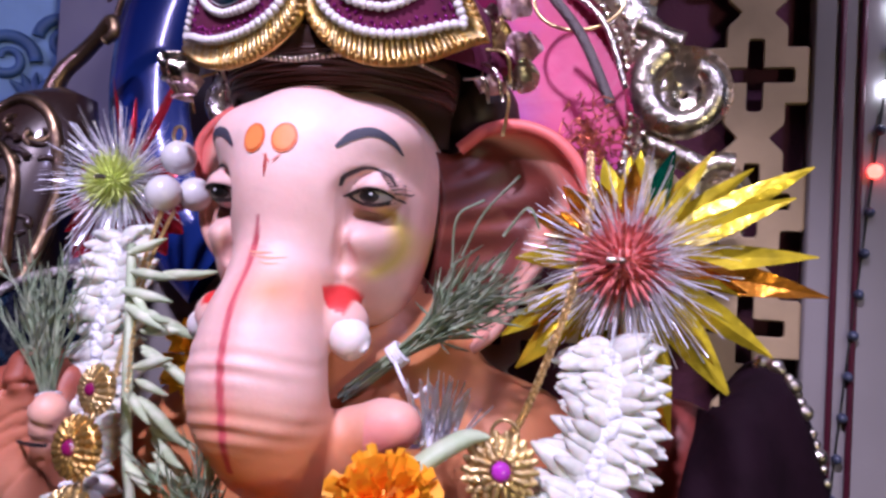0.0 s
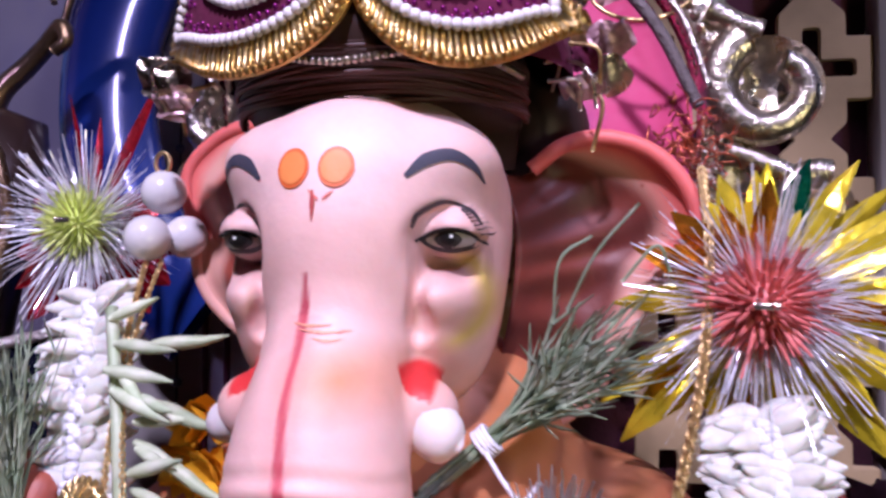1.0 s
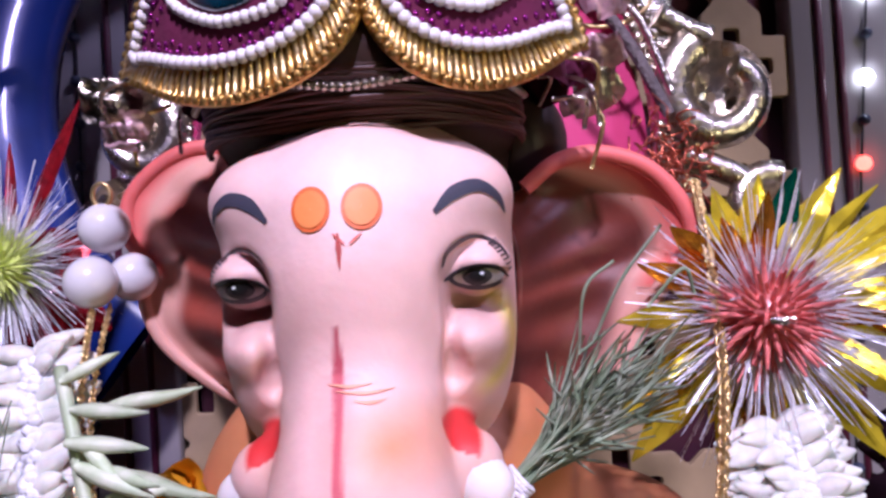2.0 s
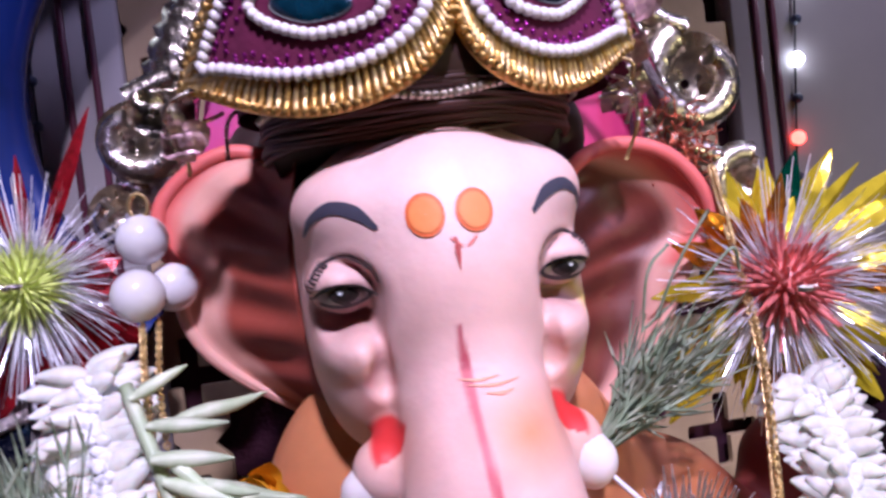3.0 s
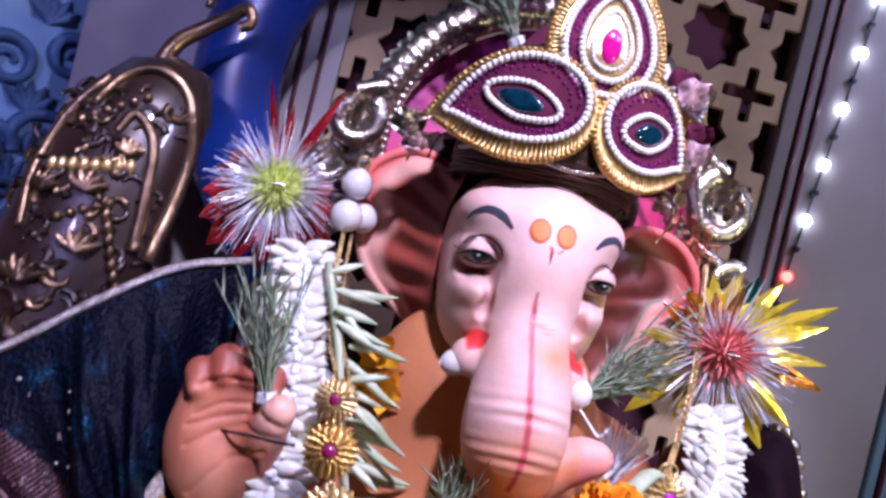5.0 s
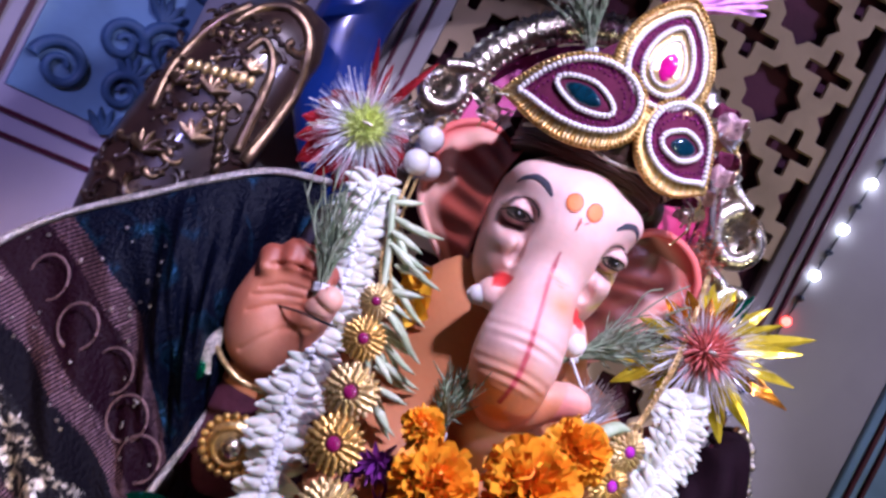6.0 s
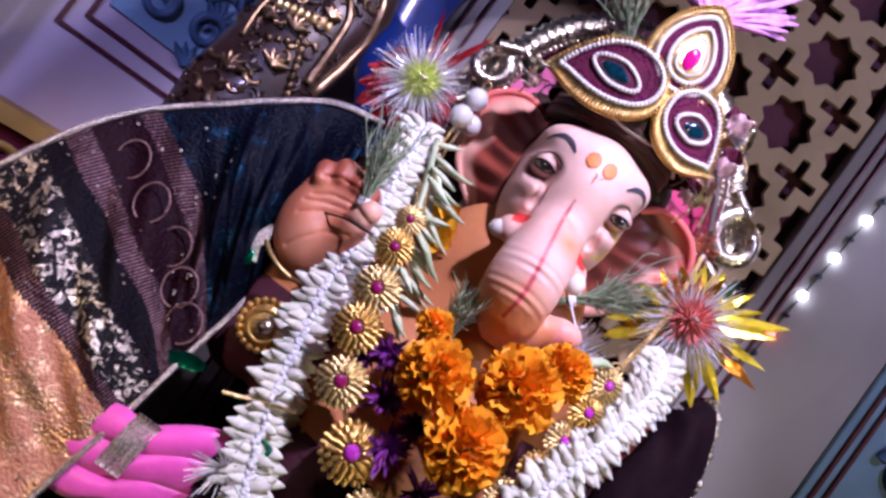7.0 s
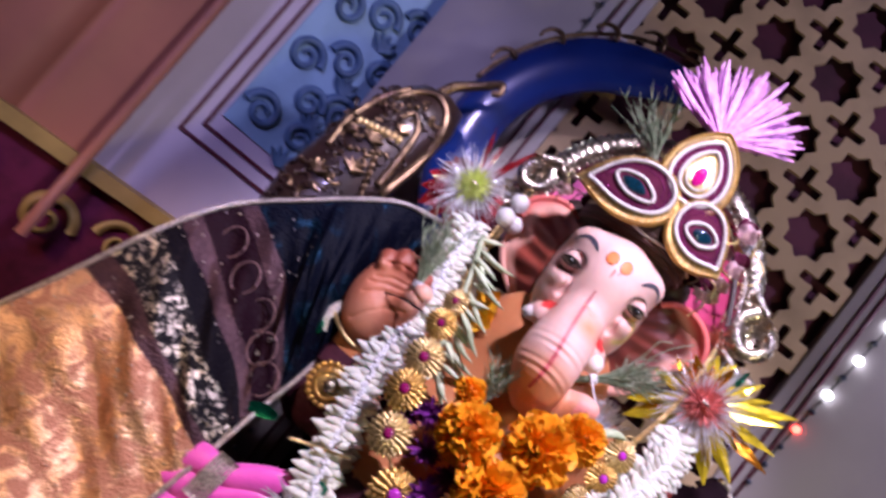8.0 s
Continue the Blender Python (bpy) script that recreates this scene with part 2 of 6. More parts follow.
# ---- geometry helpers ----
class Geo:
    """Gathers vertices and faces for one mesh."""

    def __init__(self):
        self.v, self.f, self.m, self.c, self.n = [], [], [], [], 0

    def add(self, verts, faces, slot=0, colour=None):
        verts = np.asarray(verts, float).reshape(-1, 3)
        self.v.append(verts)
        k = self.n
        self.f.extend([tuple(int(i) + k for i in f) for f in faces])
        self.m.extend([slot] * len(faces))
        c = np.ones((len(verts), 4))
        if colour is not None:
            c[:, :3] = colour
        self.c.append(c)
        self.n += len(verts)
        return self

    def grid(self, P, slot=0, colour=None, wrap=False, wrap_i=False):
        P = np.asarray(P, float)
        a, b = P.shape[:2]
        F = []
        for i in range(a if wrap_i else a - 1):
            for j in range(b if wrap else b - 1):
                i2, j2 = (i + 1) % a, (j + 1) % b
                F.append((i * b + j, i2 * b + j, i2 * b + j2, i * b + j2))
        col = None if colour is None else np.broadcast_to(np.asarray(colour, float), (a, b, 3)).reshape(-1, 3)
        return self.add(P.reshape(-1, 3), F, slot, col)

    def tube(self, pts, r, n=8, slot=0, colour=None, flat=1.0):
        pts = np.asarray(pts, float)
        r = np.broadcast_to(np.asarray(r, float), (len(pts),))
        t = np.gradient(pts, axis=0)
        t /= np.linalg.norm(t, axis=1)[:, None] + 1e-12
        up = np.array([0.0, 0.0, 1.0]) if abs(t[0][2]) < 0.9 else np.array([1.0, 0.0, 0.0])
        rings = []
        u = np.cross(t[0], up)
        for k in range(len(pts)):
            u = u - t[k] * (u @ t[k])
            u /= np.linalg.norm(u) + 1e-12
            w = np.cross(t[k], u)
            a = np.linspace(0, 2 * np.pi, n, endpoint=False)
            rings.append(pts[k] + r[k] * (np.cos(a)[:, None] * u + flat * np.sin(a)[:, None] * w))
        k0 = self.n
        self.grid(np.array(rings), slot, colour, wrap=True)
        self.f.append(tuple(k0 + i for i in range(n - 1, -1, -1)))
        self.f.append(tuple(k0 + (len(pts) - 1) * n + i for i in range(n)))
        self.m += [slot, slot]
        return self

    def ball(self, c, r, n=10, m=7, slot=0, colour=None, turn=None):
        r = np.broadcast_to(np.asarray(r, float), (3,))
        a = np.linspace(0, 2 * np.pi, n, endpoint=False)
        e = np.linspace(-np.pi / 2, np.pi / 2, m)
        e[0], e[-1] = e[0] + 0.02, e[-1] - 0.02
        P = np.stack([np.cos(e)[:, None] * np.cos(a) * r[0], np.cos(e)[:, None] * np.sin(a) * r[1], np.sin(e)[:, None] * np.ones(n) * r[2]], -1)
        if turn is not None:
            P = P @ np.asarray(turn).T
        k0 = self.n
        self.grid(P + np.asarray(c, float), slot, colour, wrap=True)
        self.f.append(tuple(k0 + i for i in range(n - 1, -1, -1)))
        self.f.append(tuple(k0 + (m - 1) * n + i for i in range(n)))
        self.m += [slot, slot]
        return self

    def box(self, lo, hi, slot=0, bevel=0.0):
        x0, y0, z0 = lo
        x1, y1, z1 = hi
        if not bevel:
            v = [(x, y, z) for x in (x0, x1) for y in (y0, y1) for z in (z0, z1)]
            return self.add(v, [(0, 1, 3, 2), (4, 6, 7, 5), (0, 4, 5, 1), (2, 3, 7, 6), (0, 2, 6, 4), (1, 5, 7, 3)], slot)
        rings = []
        for z, e in ((z0, bevel), (z0 + bevel, 0), (z1 - bevel, 0), (z1, bevel)):
            a, b, c, d = x0 + e, x1 - e, y0 + e, y1 - e
            g = bevel * 0.7
            rings.append([(a + g, c, z), (b - g, c, z), (b, c + g, z), (b, d - g, z), (b - g, d, z), (a + g, d, z), (a, d - g, z), (a, c + g, z)])
        k0 = self.n
        self.grid(np.array(rings), slot, wrap=True)
        self.f.append(tuple(k0 + i for i in range(7, -1, -1)))
        self.f.append(tuple(k0 + 24 + i for i in range(8)))
        self.m += [slot, slot]
        return self

    def data(self, name, mats, smooth=True, paint=False, uv=None):
        me = bpy.data.meshes.new(name)
        me.from_pydata(np.concatenate(self.v).tolist(), [], self.f)
        for m in mats if isinstance(mats, (list, tuple)) else [mats]:
            me.materials.append(m)
        me.polygons.foreach_set("material_index", self.m)
        me.polygons.foreach_set("use_smooth", [smooth] * len(me.polygons))
        if paint:
            att = me.color_attributes.new("paint", "FLOAT_COLOR", "POINT")
            att.data.foreach_set("color", np.concatenate(self.c).ravel())
        if uv is not None:
            lay = me.uv_layers.new(name="UVMap")
            idx = np.empty(len(me.loops), int)
            me.loops.foreach_get("vertex_index", idx)
            lay.data.foreach_set("uv", np.asarray(uv, float)[idx].ravel())
        me.update()
        return me


def part(name, geo, material, parent=None, label="", smooth=True, **more):
    data = geo if isinstance(geo, bpy.types.Mesh) else geo.data(name, material, smooth, **more)
    ob = new(name, data)
    if parent is not None:
        ob.parent = parent
    if label:
        tagged(ob, label)
    return ob


def thing(name, label, category, at=(0, 0, 0), group="", kind=""):
    ob = new(name)
    ob.empty_display_size = 0.01
    ob.location = at
    return tagged(ob, label, category, group, kind)


def curve(points, n):
    """A smooth run of n points through a few given ones."""
    p = np.asarray(points, float)
    k = len(p)
    q = np.vstack([2 * p[0] - p[1], p, 2 * p[-1] - p[-2]])
    out = []
    for s in np.linspace(0, k - 1, n):
        i = min(int(s), k - 2)
        t = s - i
        a, b, c, d = q[i], q[i + 1], q[i + 2], q[i + 3]
        out.append(0.5 * (2 * b + (c - a) * t + (2 * a - 5 * b + 4 * c - d) * t * t + (3 * b - a - 3 * c + d) * t ** 3))
    return np.array(out)


def frame_of(direction):
    """A turn whose z axis lies along a direction."""
    z = np.asarray(direction, float)
    z = z / np.linalg.norm(z)
    x = np.cross((0, 0, 1) if abs(z[2]) < 0.9 else (1, 0, 0), z)
    x /= np.linalg.norm(x)
    return np.stack([x, np.cross(z, x), z], 1)


def surface_net(f, lo, step):
    """The surface f = 0 of a field on a grid, as vertices and quads."""
    inside = f < 0
    c = np.zeros(tuple(s - 1 for s in f.shape), int)
    for d in np.ndindex(2, 2, 2):
        c += inside[d[0]:f.shape[0] - 1 + d[0], d[1]:f.shape[1] - 1 + d[1], d[2]:f.shape[2] - 1 + d[2]]
    act = (c > 0) & (c < 8)
    ids = np.full(act.shape, -1)
    cells = np.argwhere(act)
    ids[act] = np.arange(len(cells))
    acc, cnt = np.zeros((len(cells), 3)), np.zeros(len(cells))
    i, j, k = cells.T
    for ax in range(3):
        for d in np.ndindex(2, 2):
            o = np.insert(d, ax, 0)
            e = np.insert(d, ax, 1)
            a, b = f[i + o[0], j + o[1], k + o[2]], f[i + e[0], j + e[1], k + e[2]]
            hit = (a < 0) != (b < 0)
            t = np.where(hit, a / np.where(hit, a - b, 1), 0)
            p = np.tile(o.astype(float), (len(cells), 1))
            p[:, ax] += t
            acc[hit] += p[hit]
            cnt[hit] += 1
    verts = (cells + acc / cnt[:, None]) * step + np.asarray(lo)
    faces = []
    for ax in range(3):
        b1, b2 = [x for x in range(3) if x != ax]
        sl = [slice(1, -1)] * 3
        sl[ax] = slice(0, -1)
        sh = list(sl)
        sh[ax] = slice(1, None)
        a, b = inside[tuple(sl)], inside[tuple(sh)]
        for flip, m in ((False, a & ~b), (True, ~a & b)):
            q = np.argwhere(m)
            q[:, b1] += 1
            q[:, b2] += 1
            quad = []
            for d1, d2 in ((1, 1), (0, 1), (0, 0), (1, 0)):
                w = q.copy()
                w[:, b1] -= d1
                w[:, b2] -= d2
                quad.append(ids[w[:, 0], w[:, 1], w[:, 2]])
            quad = np.stack(quad, 1)
            if flip != (ax == 1):
                quad = quad[:, ::-1]
            faces.append(quad)
    return verts, np.concatenate(faces)

# ---- the setting ----
PITCH = 0.0757
CROSS = (0.1975, 1.458)
LAT_L, LAT_R = -0.118, 0.228
WALL_Y = 0.231

wall = part("wall_north", Geo().box((LAT_L - 0.03, WALL_Y + 0.012, 0.7), (LAT_R + 0.03, WALL_Y + 0.026, 2.1)), M_WALLCLOTH)
tagged(wall, "dark maroon cloth wall behind a pierced lattice board", "wall", kind="structure")


def lattice():
    step = 0.0016
    xs = np.arange(LAT_L - 0.003, LAT_R + 0.004, step)
    zs = np.arange(1.12, 1.86, step)
    X, Z = np.meshgrid(xs, zs, indexing="ij")
    u = (X - CROSS[0]) / PITCH
    w = (Z - CROSS[1]) / PITCH
    cu, cw = np.abs(u - np.round(u)) * PITCH, np.abs(w - np.round(w)) * PITCH
    su, sw = np.abs(u - 0.5 - np.round(u - 0.5)) * PITCH, np.abs(w - 0.5 - np.round(w - 0.5)) * PITCH
    cross = np.minimum(np.maximum(cu - 0.0218, cw - 0.0046), np.maximum(cw - 0.0218, cu - 0.0046))
    star = np.minimum(np.maximum(su, sw) - 0.0204, (su + sw) / 1.414 - 0.0204)
    solid = np.maximum(-np.minimum(cross, star), np.maximum(LAT_L - X, X - LAT_R))
    ys = np.array([-2.0, -1.0, 0.0, 1.0, 2.0, 3.0]) * 0.0016
    f = np.maximum(solid[:, None, :], (np.abs(ys - 0.0008) - 0.0026)[None, :, None] + 0 * solid[:, None, :])
    v, q = surface_net(f, (xs[0], WALL_Y + ys[0], zs[0]), step)
    return Geo().add(v, q)


lat = part("lattice_board", lattice(), M_TAN, smooth=False)
tagged(lat, "tan board lattice pierced with stars and crosses", "lattice panel", kind="structure")

# pale flanking boards with painted lines and a run of small lamps
for side, x0, x1, lines, dots in (("right", 0.2285, 0.372, (0.2431, 0.2541), 0.2620), ("left", -0.30, -0.1185, (-0.146, -0.132), -0.163)):
    g = Geo().box((x0, WALL_Y - 0.006, 0.7), (x1, WALL_Y + 0.012, 2.1), bevel=0.002)
    board = part("side_board", g, M_COLUMN)
    tagged(board, "pale painted side board with maroon lines and small lamps", "wall panel", kind="structure")
    for x in lines:
        part("painted_line", Geo().box((x - 0.0016, WALL_Y - 0.0085, 0.75), (x + 0.0016, WALL_Y - 0.0062, 2.05)), M_LINE, board)
    lean = 0.085 if side == "right" else 0.0
    string = thing("light_string", "string of small round lamps on the pale board", "light string")
    part("wire", Geo().tube(curve([(dots + lean * (z - 1.3246) + 0.001 * math.sin(9 * z), WALL_Y - 0.008, z) for z in np.arange(1.0, 1.9, 0.05)], 60), 0.0007, 5), M_WIRE, string)
    for i in range(38):
        z = 1.3246 + (i - 16) * 0.0235
        j = i - 16
        x = dots + lean * (z - 1.3246)
        lit = j % 2 == 0 and side == "right" and j > 0
        red = j == 0 or j == 14
        if side == "left":
            lit, red = j in (6, 12), False
        material = M_LED if lit and not red else M_LEDRED if red else M_LEDOFF
        r = 0.0042 if (lit or red) else 0.0030
        part("bulb", Geo().ball((x, WALL_Y - 0.009, z), (r, 0.004, r), 12, 8), material, string)

# right-hand blue panel beyond the pale board
rp = part("panel_east", Geo().box((0.3722, WALL_Y - 0.010, 0.7), (0.80, WALL_Y + 0.008, 2.1), bevel=0.003), M_PANELBLUE)
tagged(rp, "pale blue painted panel with raised scroll carving", "wall panel", kind="structure")
for x in (0.381, 0.393):
    part("painted_line", Geo().box((x, WALL_Y - 0.0125, 0.75), (x + 0.004, WALL_Y - 0.0102, 2.05)), M_LINE, rp)


def scroll(c, r, turns, flip, plane, n=40):
    """A spiral in a plane given by origin, across and up axes."""
    o, ax, up, nrm = [np.asarray(q, float) for q in plane]
    a = np.linspace(0, turns * 2 * np.pi, n)
    rad = r * (1 - 0.82 * a / a[-1])
    return [o + ax * (c[0] + flip * k * math.cos(t)) + up * (c[1] + k * math.sin(t)) + nrm * 0.002 for t, k in zip(a, rad)]


rplane = ((0.40, WALL_Y - 0.011, 0), (1, 0, 0), (0, 0, 1), (0, -1, 0))
for k, z in enumerate((1.12, 1.20, 1.29, 1.38)):
    part("scroll_carving", Geo().tube(scroll((0.045, z), 0.028, 1.6, 1 if k % 2 else -1, rplane), np.linspace(0.006, 0.003, 40), 6), M_PANELDEEP, rp)

# left wing: it comes forward from the lattice wall
WA, WB = np.array([-0.29, 0.27, 0.0]), np.array([-0.62, -0.01, 0.0])
WAX = (WB - WA) / np.linalg.norm(WB - WA)
WN = np.array([-WAX[1], WAX[0], 0.0])
if WN[1] > 0:
    WN = -WN
UP = np.array([0, 0, 1.0])


def wing_box(s0, s1, z0, z1, d0, d1):
    v = [WA + WAX * s + UP * z + WN * d for s in (s0, s1) for d in (d0, d1) for z in (z0, z1)]
    return Geo().add(v, [(0, 1, 3, 2), (4, 6, 7, 5), (0, 4, 5, 1), (2, 3, 7, 6), (0, 2, 6, 4), (1, 5, 7, 3)])


wing = part("wall_west", wing_box(-0.02, 0.235, 0.7, 2.1, -0.02, 0.0), mat("lavender_paint", (0.54, 0.47, 0.57), 0.55, vary=0.08, scale=9, bump=0.05), smooth=False)
tagged(wing, "pale wall with a blue scroll-carved panel and dark border lines", "wall panel", kind="structure")
part("blue_field", wing_box(0.0, 0.132, 1.205, 2.0, 0.0005, 0.003), M_PANELBLUE, wing, smooth=False)
for s0, s1, z0, z1 in ((0.0, 0.158, 1.166, 1.170), (0.0, 0.142, 1.184, 1.188), (0.154, 0.158, 1.170, 2.0), (0.138, 0.142, 1.188, 2.0)):
    part("painted_line", wing_box(s0, s1, z0, z1, 0.0005, 0.0025), M_LINE, wing, smooth=False)
wplane = (WA + WN * 0.003, WAX, UP, WN)
for c, r, fl in (((0.105, 1.235), 0.021, 1), ((0.055, 1.238), 0.018, -1), ((0.108, 1.31), 0.02, -1), ((0.108, 1.38), 0.02, 1), ((0.02, 1.23), 0.015, 1), ((0.072, 1.275), 0.018, -1), ((0.035, 1.285), 0.024, 1), ((0.070, 1.335), 0.020, 1), ((0.030, 1.35), 0.018, -1),
                 ((0.07, 1.40), 0.02, -1), ((0.03, 1.42), 0.02, 1)):
    part("scroll_carving", Geo().tube(scroll(c, r, 1.5, fl, wplane), np.linspace(0.0052, 0.0025, 40), 6), M_PANELDEEP, wing)
for c in ((0.055, 1.20), (0.055, 1.25), (0.052, 1.305), (0.05, 1.37)):
    o = WA + WAX * c[0] + UP * c[1] + WN * 0.003
    g = Geo()
    for k in range(5):
        a = (k - 2) * 0.45
        tip = o + (WAX * math.sin(a) + UP * math.cos(a)) * 0.022 + WN * 0.002
        g.tube([o, (o + tip) / 2 + WN * 0.003, tip], [0.002, 0.0045, 0.0008], 6)
    part("leaf_carving", g, M_PANELDEEP, wing)

ledge = part("wall_ledge", wing_box(0.0, 0.42, 1.075, 1.09, -0.01, 0.03), M_YELLOWTRIM, smooth=False)
tagged(ledge, "ochre moulded ledge below the blue panel", "ledge", kind="structure")
low = part("wall_skirt", wing_box(0.0, 0.7, 0.7, 1.075, -0.02, 0.012), M_VELVET, smooth=False)
tagged(low, "dark purple skirt wall with ochre scroll patterns", "wall panel", kind="structure")
splane = (WA + WN * 0.013, WAX, UP, WN)
for c, r, fl in (((0.13, 1.035), 0.025, 1), ((0.20, 1.02), 0.028, -1), ((0.29, 1.03), 0.03, 1)):
    part("ochre_scroll", Geo().tube(scroll(c, r, 1.3, fl, splane), np.linspace(0.008, 0.004, 40), 6, flat=0.5), M_YELLOWTRIM, low)

# rust-coloured hangings in broad folds beyond the panel
P = []
for s in np.linspace(0.205, 0.62, 120):
    d = 0.012 + 0.016 * (abs(math.sin(s * 34)) ** 0.6) + 0.004 * math.sin(s * 71)
    P.append([WA + WAX * s + WN * (d + 0.01 * math.sin(z * 3 + s * 9)) + UP * z for z in np.linspace(1.09, 2.1, 24)])
hang = part("hanging_cloth", Geo().grid(np.array(P)), M_CURTAIN)
tagged(hang, "rust satin hanging in broad vertical folds", "curtain")
part("tie_edge", Geo().tube([WA + WAX * 0.21 + WN * 0.034 + UP * z for z in np.linspace(1.0, 2.1, 12)], 0.006, 8), M_CURTAIN, hang)

# the rest of the booth
floor = part("floor", Geo().box((-2.2, -2.6, -0.05), (2.2, 0.9, 0.0)), M_FLOOR)
tagged(floor, "dark red carpeted floor", "floor", kind="structure")
ceil = part("ceiling", Geo().box((-2.2, -2.6, 2.7), (2.2, 0.9, 2.75)), M_ROOM)
tagged(ceil, "dim ceiling of the booth", "ceiling", kind="structure")
for nm, lo, hi in (("wall_south", (-2.2, -2.65, 0), (2.2, -2.6, 2.7)), ("wall_side_west", (-2.25, -2.6, 0), (-2.2, 0.9, 2.7)), ("wall_side_east", (2.2, -2.6, 0), (2.25, 0.9, 2.7)),
                   ("wall_back", (-2.2, 0.9, 0), (2.2, 0.95, 2.7))):
    tagged(part(nm, Geo().box(lo, hi), M_ROOM), "dim painted wall of the booth", "wall", kind="structure")
altar = part("altar", Geo().box((-0.75, -0.22, 0.0), (0.75, 0.20, 0.80), bevel=0.01), M_DARKWOOD)
tagged(altar, "dark cloth-covered wooden altar under the idol", "altar")

# ---- the throne ----
throne = thing("throne", "blue lacquered throne with a crescent back and gold carved arm", "throne")
RC = np.array([-0.030, 0.172, 1.365])
P = []
for t in np.linspace(radians(232), radians(66), 80):
    f = (radians(232) - t) / radians(166)
    ro = 0.177 - 0.012 * max(0, f - 0.6) / 0.4
    ri = 0.118 + (ro - 0.125) * max(0, (f - 0.72) / 0.28) ** 1.5
    mid, half = (ro + ri) / 2, (ro - ri) / 2
    ring = []
    for a in np.linspace(0, 2 * np.pi, 14, endpoint=False):
        r = mid + half * math.cos(a)
        ring.append(RC + np.array([r * math.cos(t), -0.011 * math.sin(a) * (1 if math.sin(a) > 0 else 0.5), r * math.sin(t)]))
    P.append(ring)
part("crescent_back", Geo().grid(np.array(P), wrap=True), M_BLUE, throne)
rim = []
for t in np.linspace(radians(170), radians(70), 60):
    rim.append(RC + np.array([0.178 * math.cos(t), -0.004, 0.178 * math.sin(t)]))
part("gold_rim", Geo().tube(rim, 0.0022, 8), M_THRONEGOLD, throne)
for a in (156, 139, 121, 106, 92, 80):
    t = radians(a)
    o = RC + np.array([0.176 * math.cos(t), -0.006, 0.176 * math.sin(t)])
    hook = [o + np.array([0.010 * math.cos(t) * math.sin(k) - 0.012 * math.sin(t) * (1 - math.cos(k)), -0.003, 0.010 * math.sin(t) * math.sin(k) + 0.012 * math.cos(t) * (1 - math.cos(k))]) for k in np.linspace(-0.6, 2.6, 14)]
    part("gold_hook", Geo().tube(hook, np.linspace(0.0032, 0.0018, 14), 7), M_THRONEGOLD, throne)
part("seat_block", Geo().box((-0.115, -0.04, 0.80), (0.115, 0.19, 0.965), bevel=0.012), M_BLUE, throne)
# the carved arm: a brown body with gold scrolls, leaves and teeth
ARM = np.array([-0.205, 0.10, 1.265])
P = []
for z, x, y, rx, ry in ((0.80, -0.215, 0.08, 0.030, 0.03), (1.0, -0.215, 0.08, 0.030, 0.03), (1.12, -0.225, 0.085, 0.038, 0.032), (1.20, -0.225, 0.09, 0.044, 0.032), (1.27, -0.221, 0.105, 0.042, 0.032), (1.32, -0.212, 0.118, 0.037, 0.028), (1.345, -0.205, 0.124, 0.024, 0.02), (1.352, -0.203, 0.126, 0.004, 0.004)):
    P.append([(x + rx * math.cos(a), y + ry * math.sin(a), z) for a in np.linspace(0, 2 * np.pi, 24, endpoint=False)])
part("arm_body", Geo().grid(np.array(P), wrap=True), M_BROWN, throne)


def arm_point(x, z, out=0.0):
    """A place on the front of the arm's body."""
    k = np.interp(z, (1.0, 1.12, 1.2, 1.27, 1.32, 1.345), (0, 1, 2, 3, 4, 5))
    cx, cy = np.interp(k, range(6), (-0.215, -0.225, -0.225, -0.221, -0.212, -0.205)), np.interp(k, range(6), (0.08, 0.085, 0.09, 0.105, 0.118, 0.124))
    rx, ry = np.interp(k, range(6), (0.03, 0.038, 0.044, 0.042, 0.037, 0.024)), np.interp(k, range(6), (0.03, 0.032, 0.032, 0.032, 0.028, 0.02))
    q = max(-0.97, min(0.97, (x - cx) / rx))
    return np.array([x, cy - ry * math.sqrt(1 - q * q) - out, z])


for pts, r in (([(-0.184, 1.235), (-0.180, 1.27), (-0.179, 1.30), (-0.186, 1.328), (-0.203, 1.340), (-0.221, 1.332), (-0.231, 1.312)], 0.0046),
               ([(-0.229, 1.33), (-0.245, 1.30), (-0.250, 1.27), (-0.246, 1.24)], 0.0034),
               ([(-0.190, 1.24), (-0.192, 1.275), (-0.196, 1.30), (-0.208, 1.312), (-0.214, 1.300)], 0.0038)):
    c = curve(pts, 30)
    part("gold_scroll", Geo().tube([arm_point(x, z, 0.001) for x, z in c], np.linspace(r, r * 0.6, 30), 8), M_THRONEGOLD, throne)
rnd = random.Random(5)
for row, (x0, z0, x1, z1, n) in enumerate(((-0.240, 1.275, -0.202, 1.283, 8), (-0.234, 1.302, -0.205, 1.322, 6), (-0.208, 1.262, -0.186, 1.20, 11), (-0.228, 1.25, -0.206, 1.262, 5))):
    for k in range(n):
        f = k / (n - 1)
        p = arm_point(x0 + (x1 - x0) * f, z0 + (z1 - z0) * f, 0.001)
        part("gold_bead", Geo().ball(p, (0.0028, 0.003, 0.0045 if row in (0, 2) else 0.003), 8, 6), M_THRONEGOLD if row != 0 else M_PALEGOLD, throne)
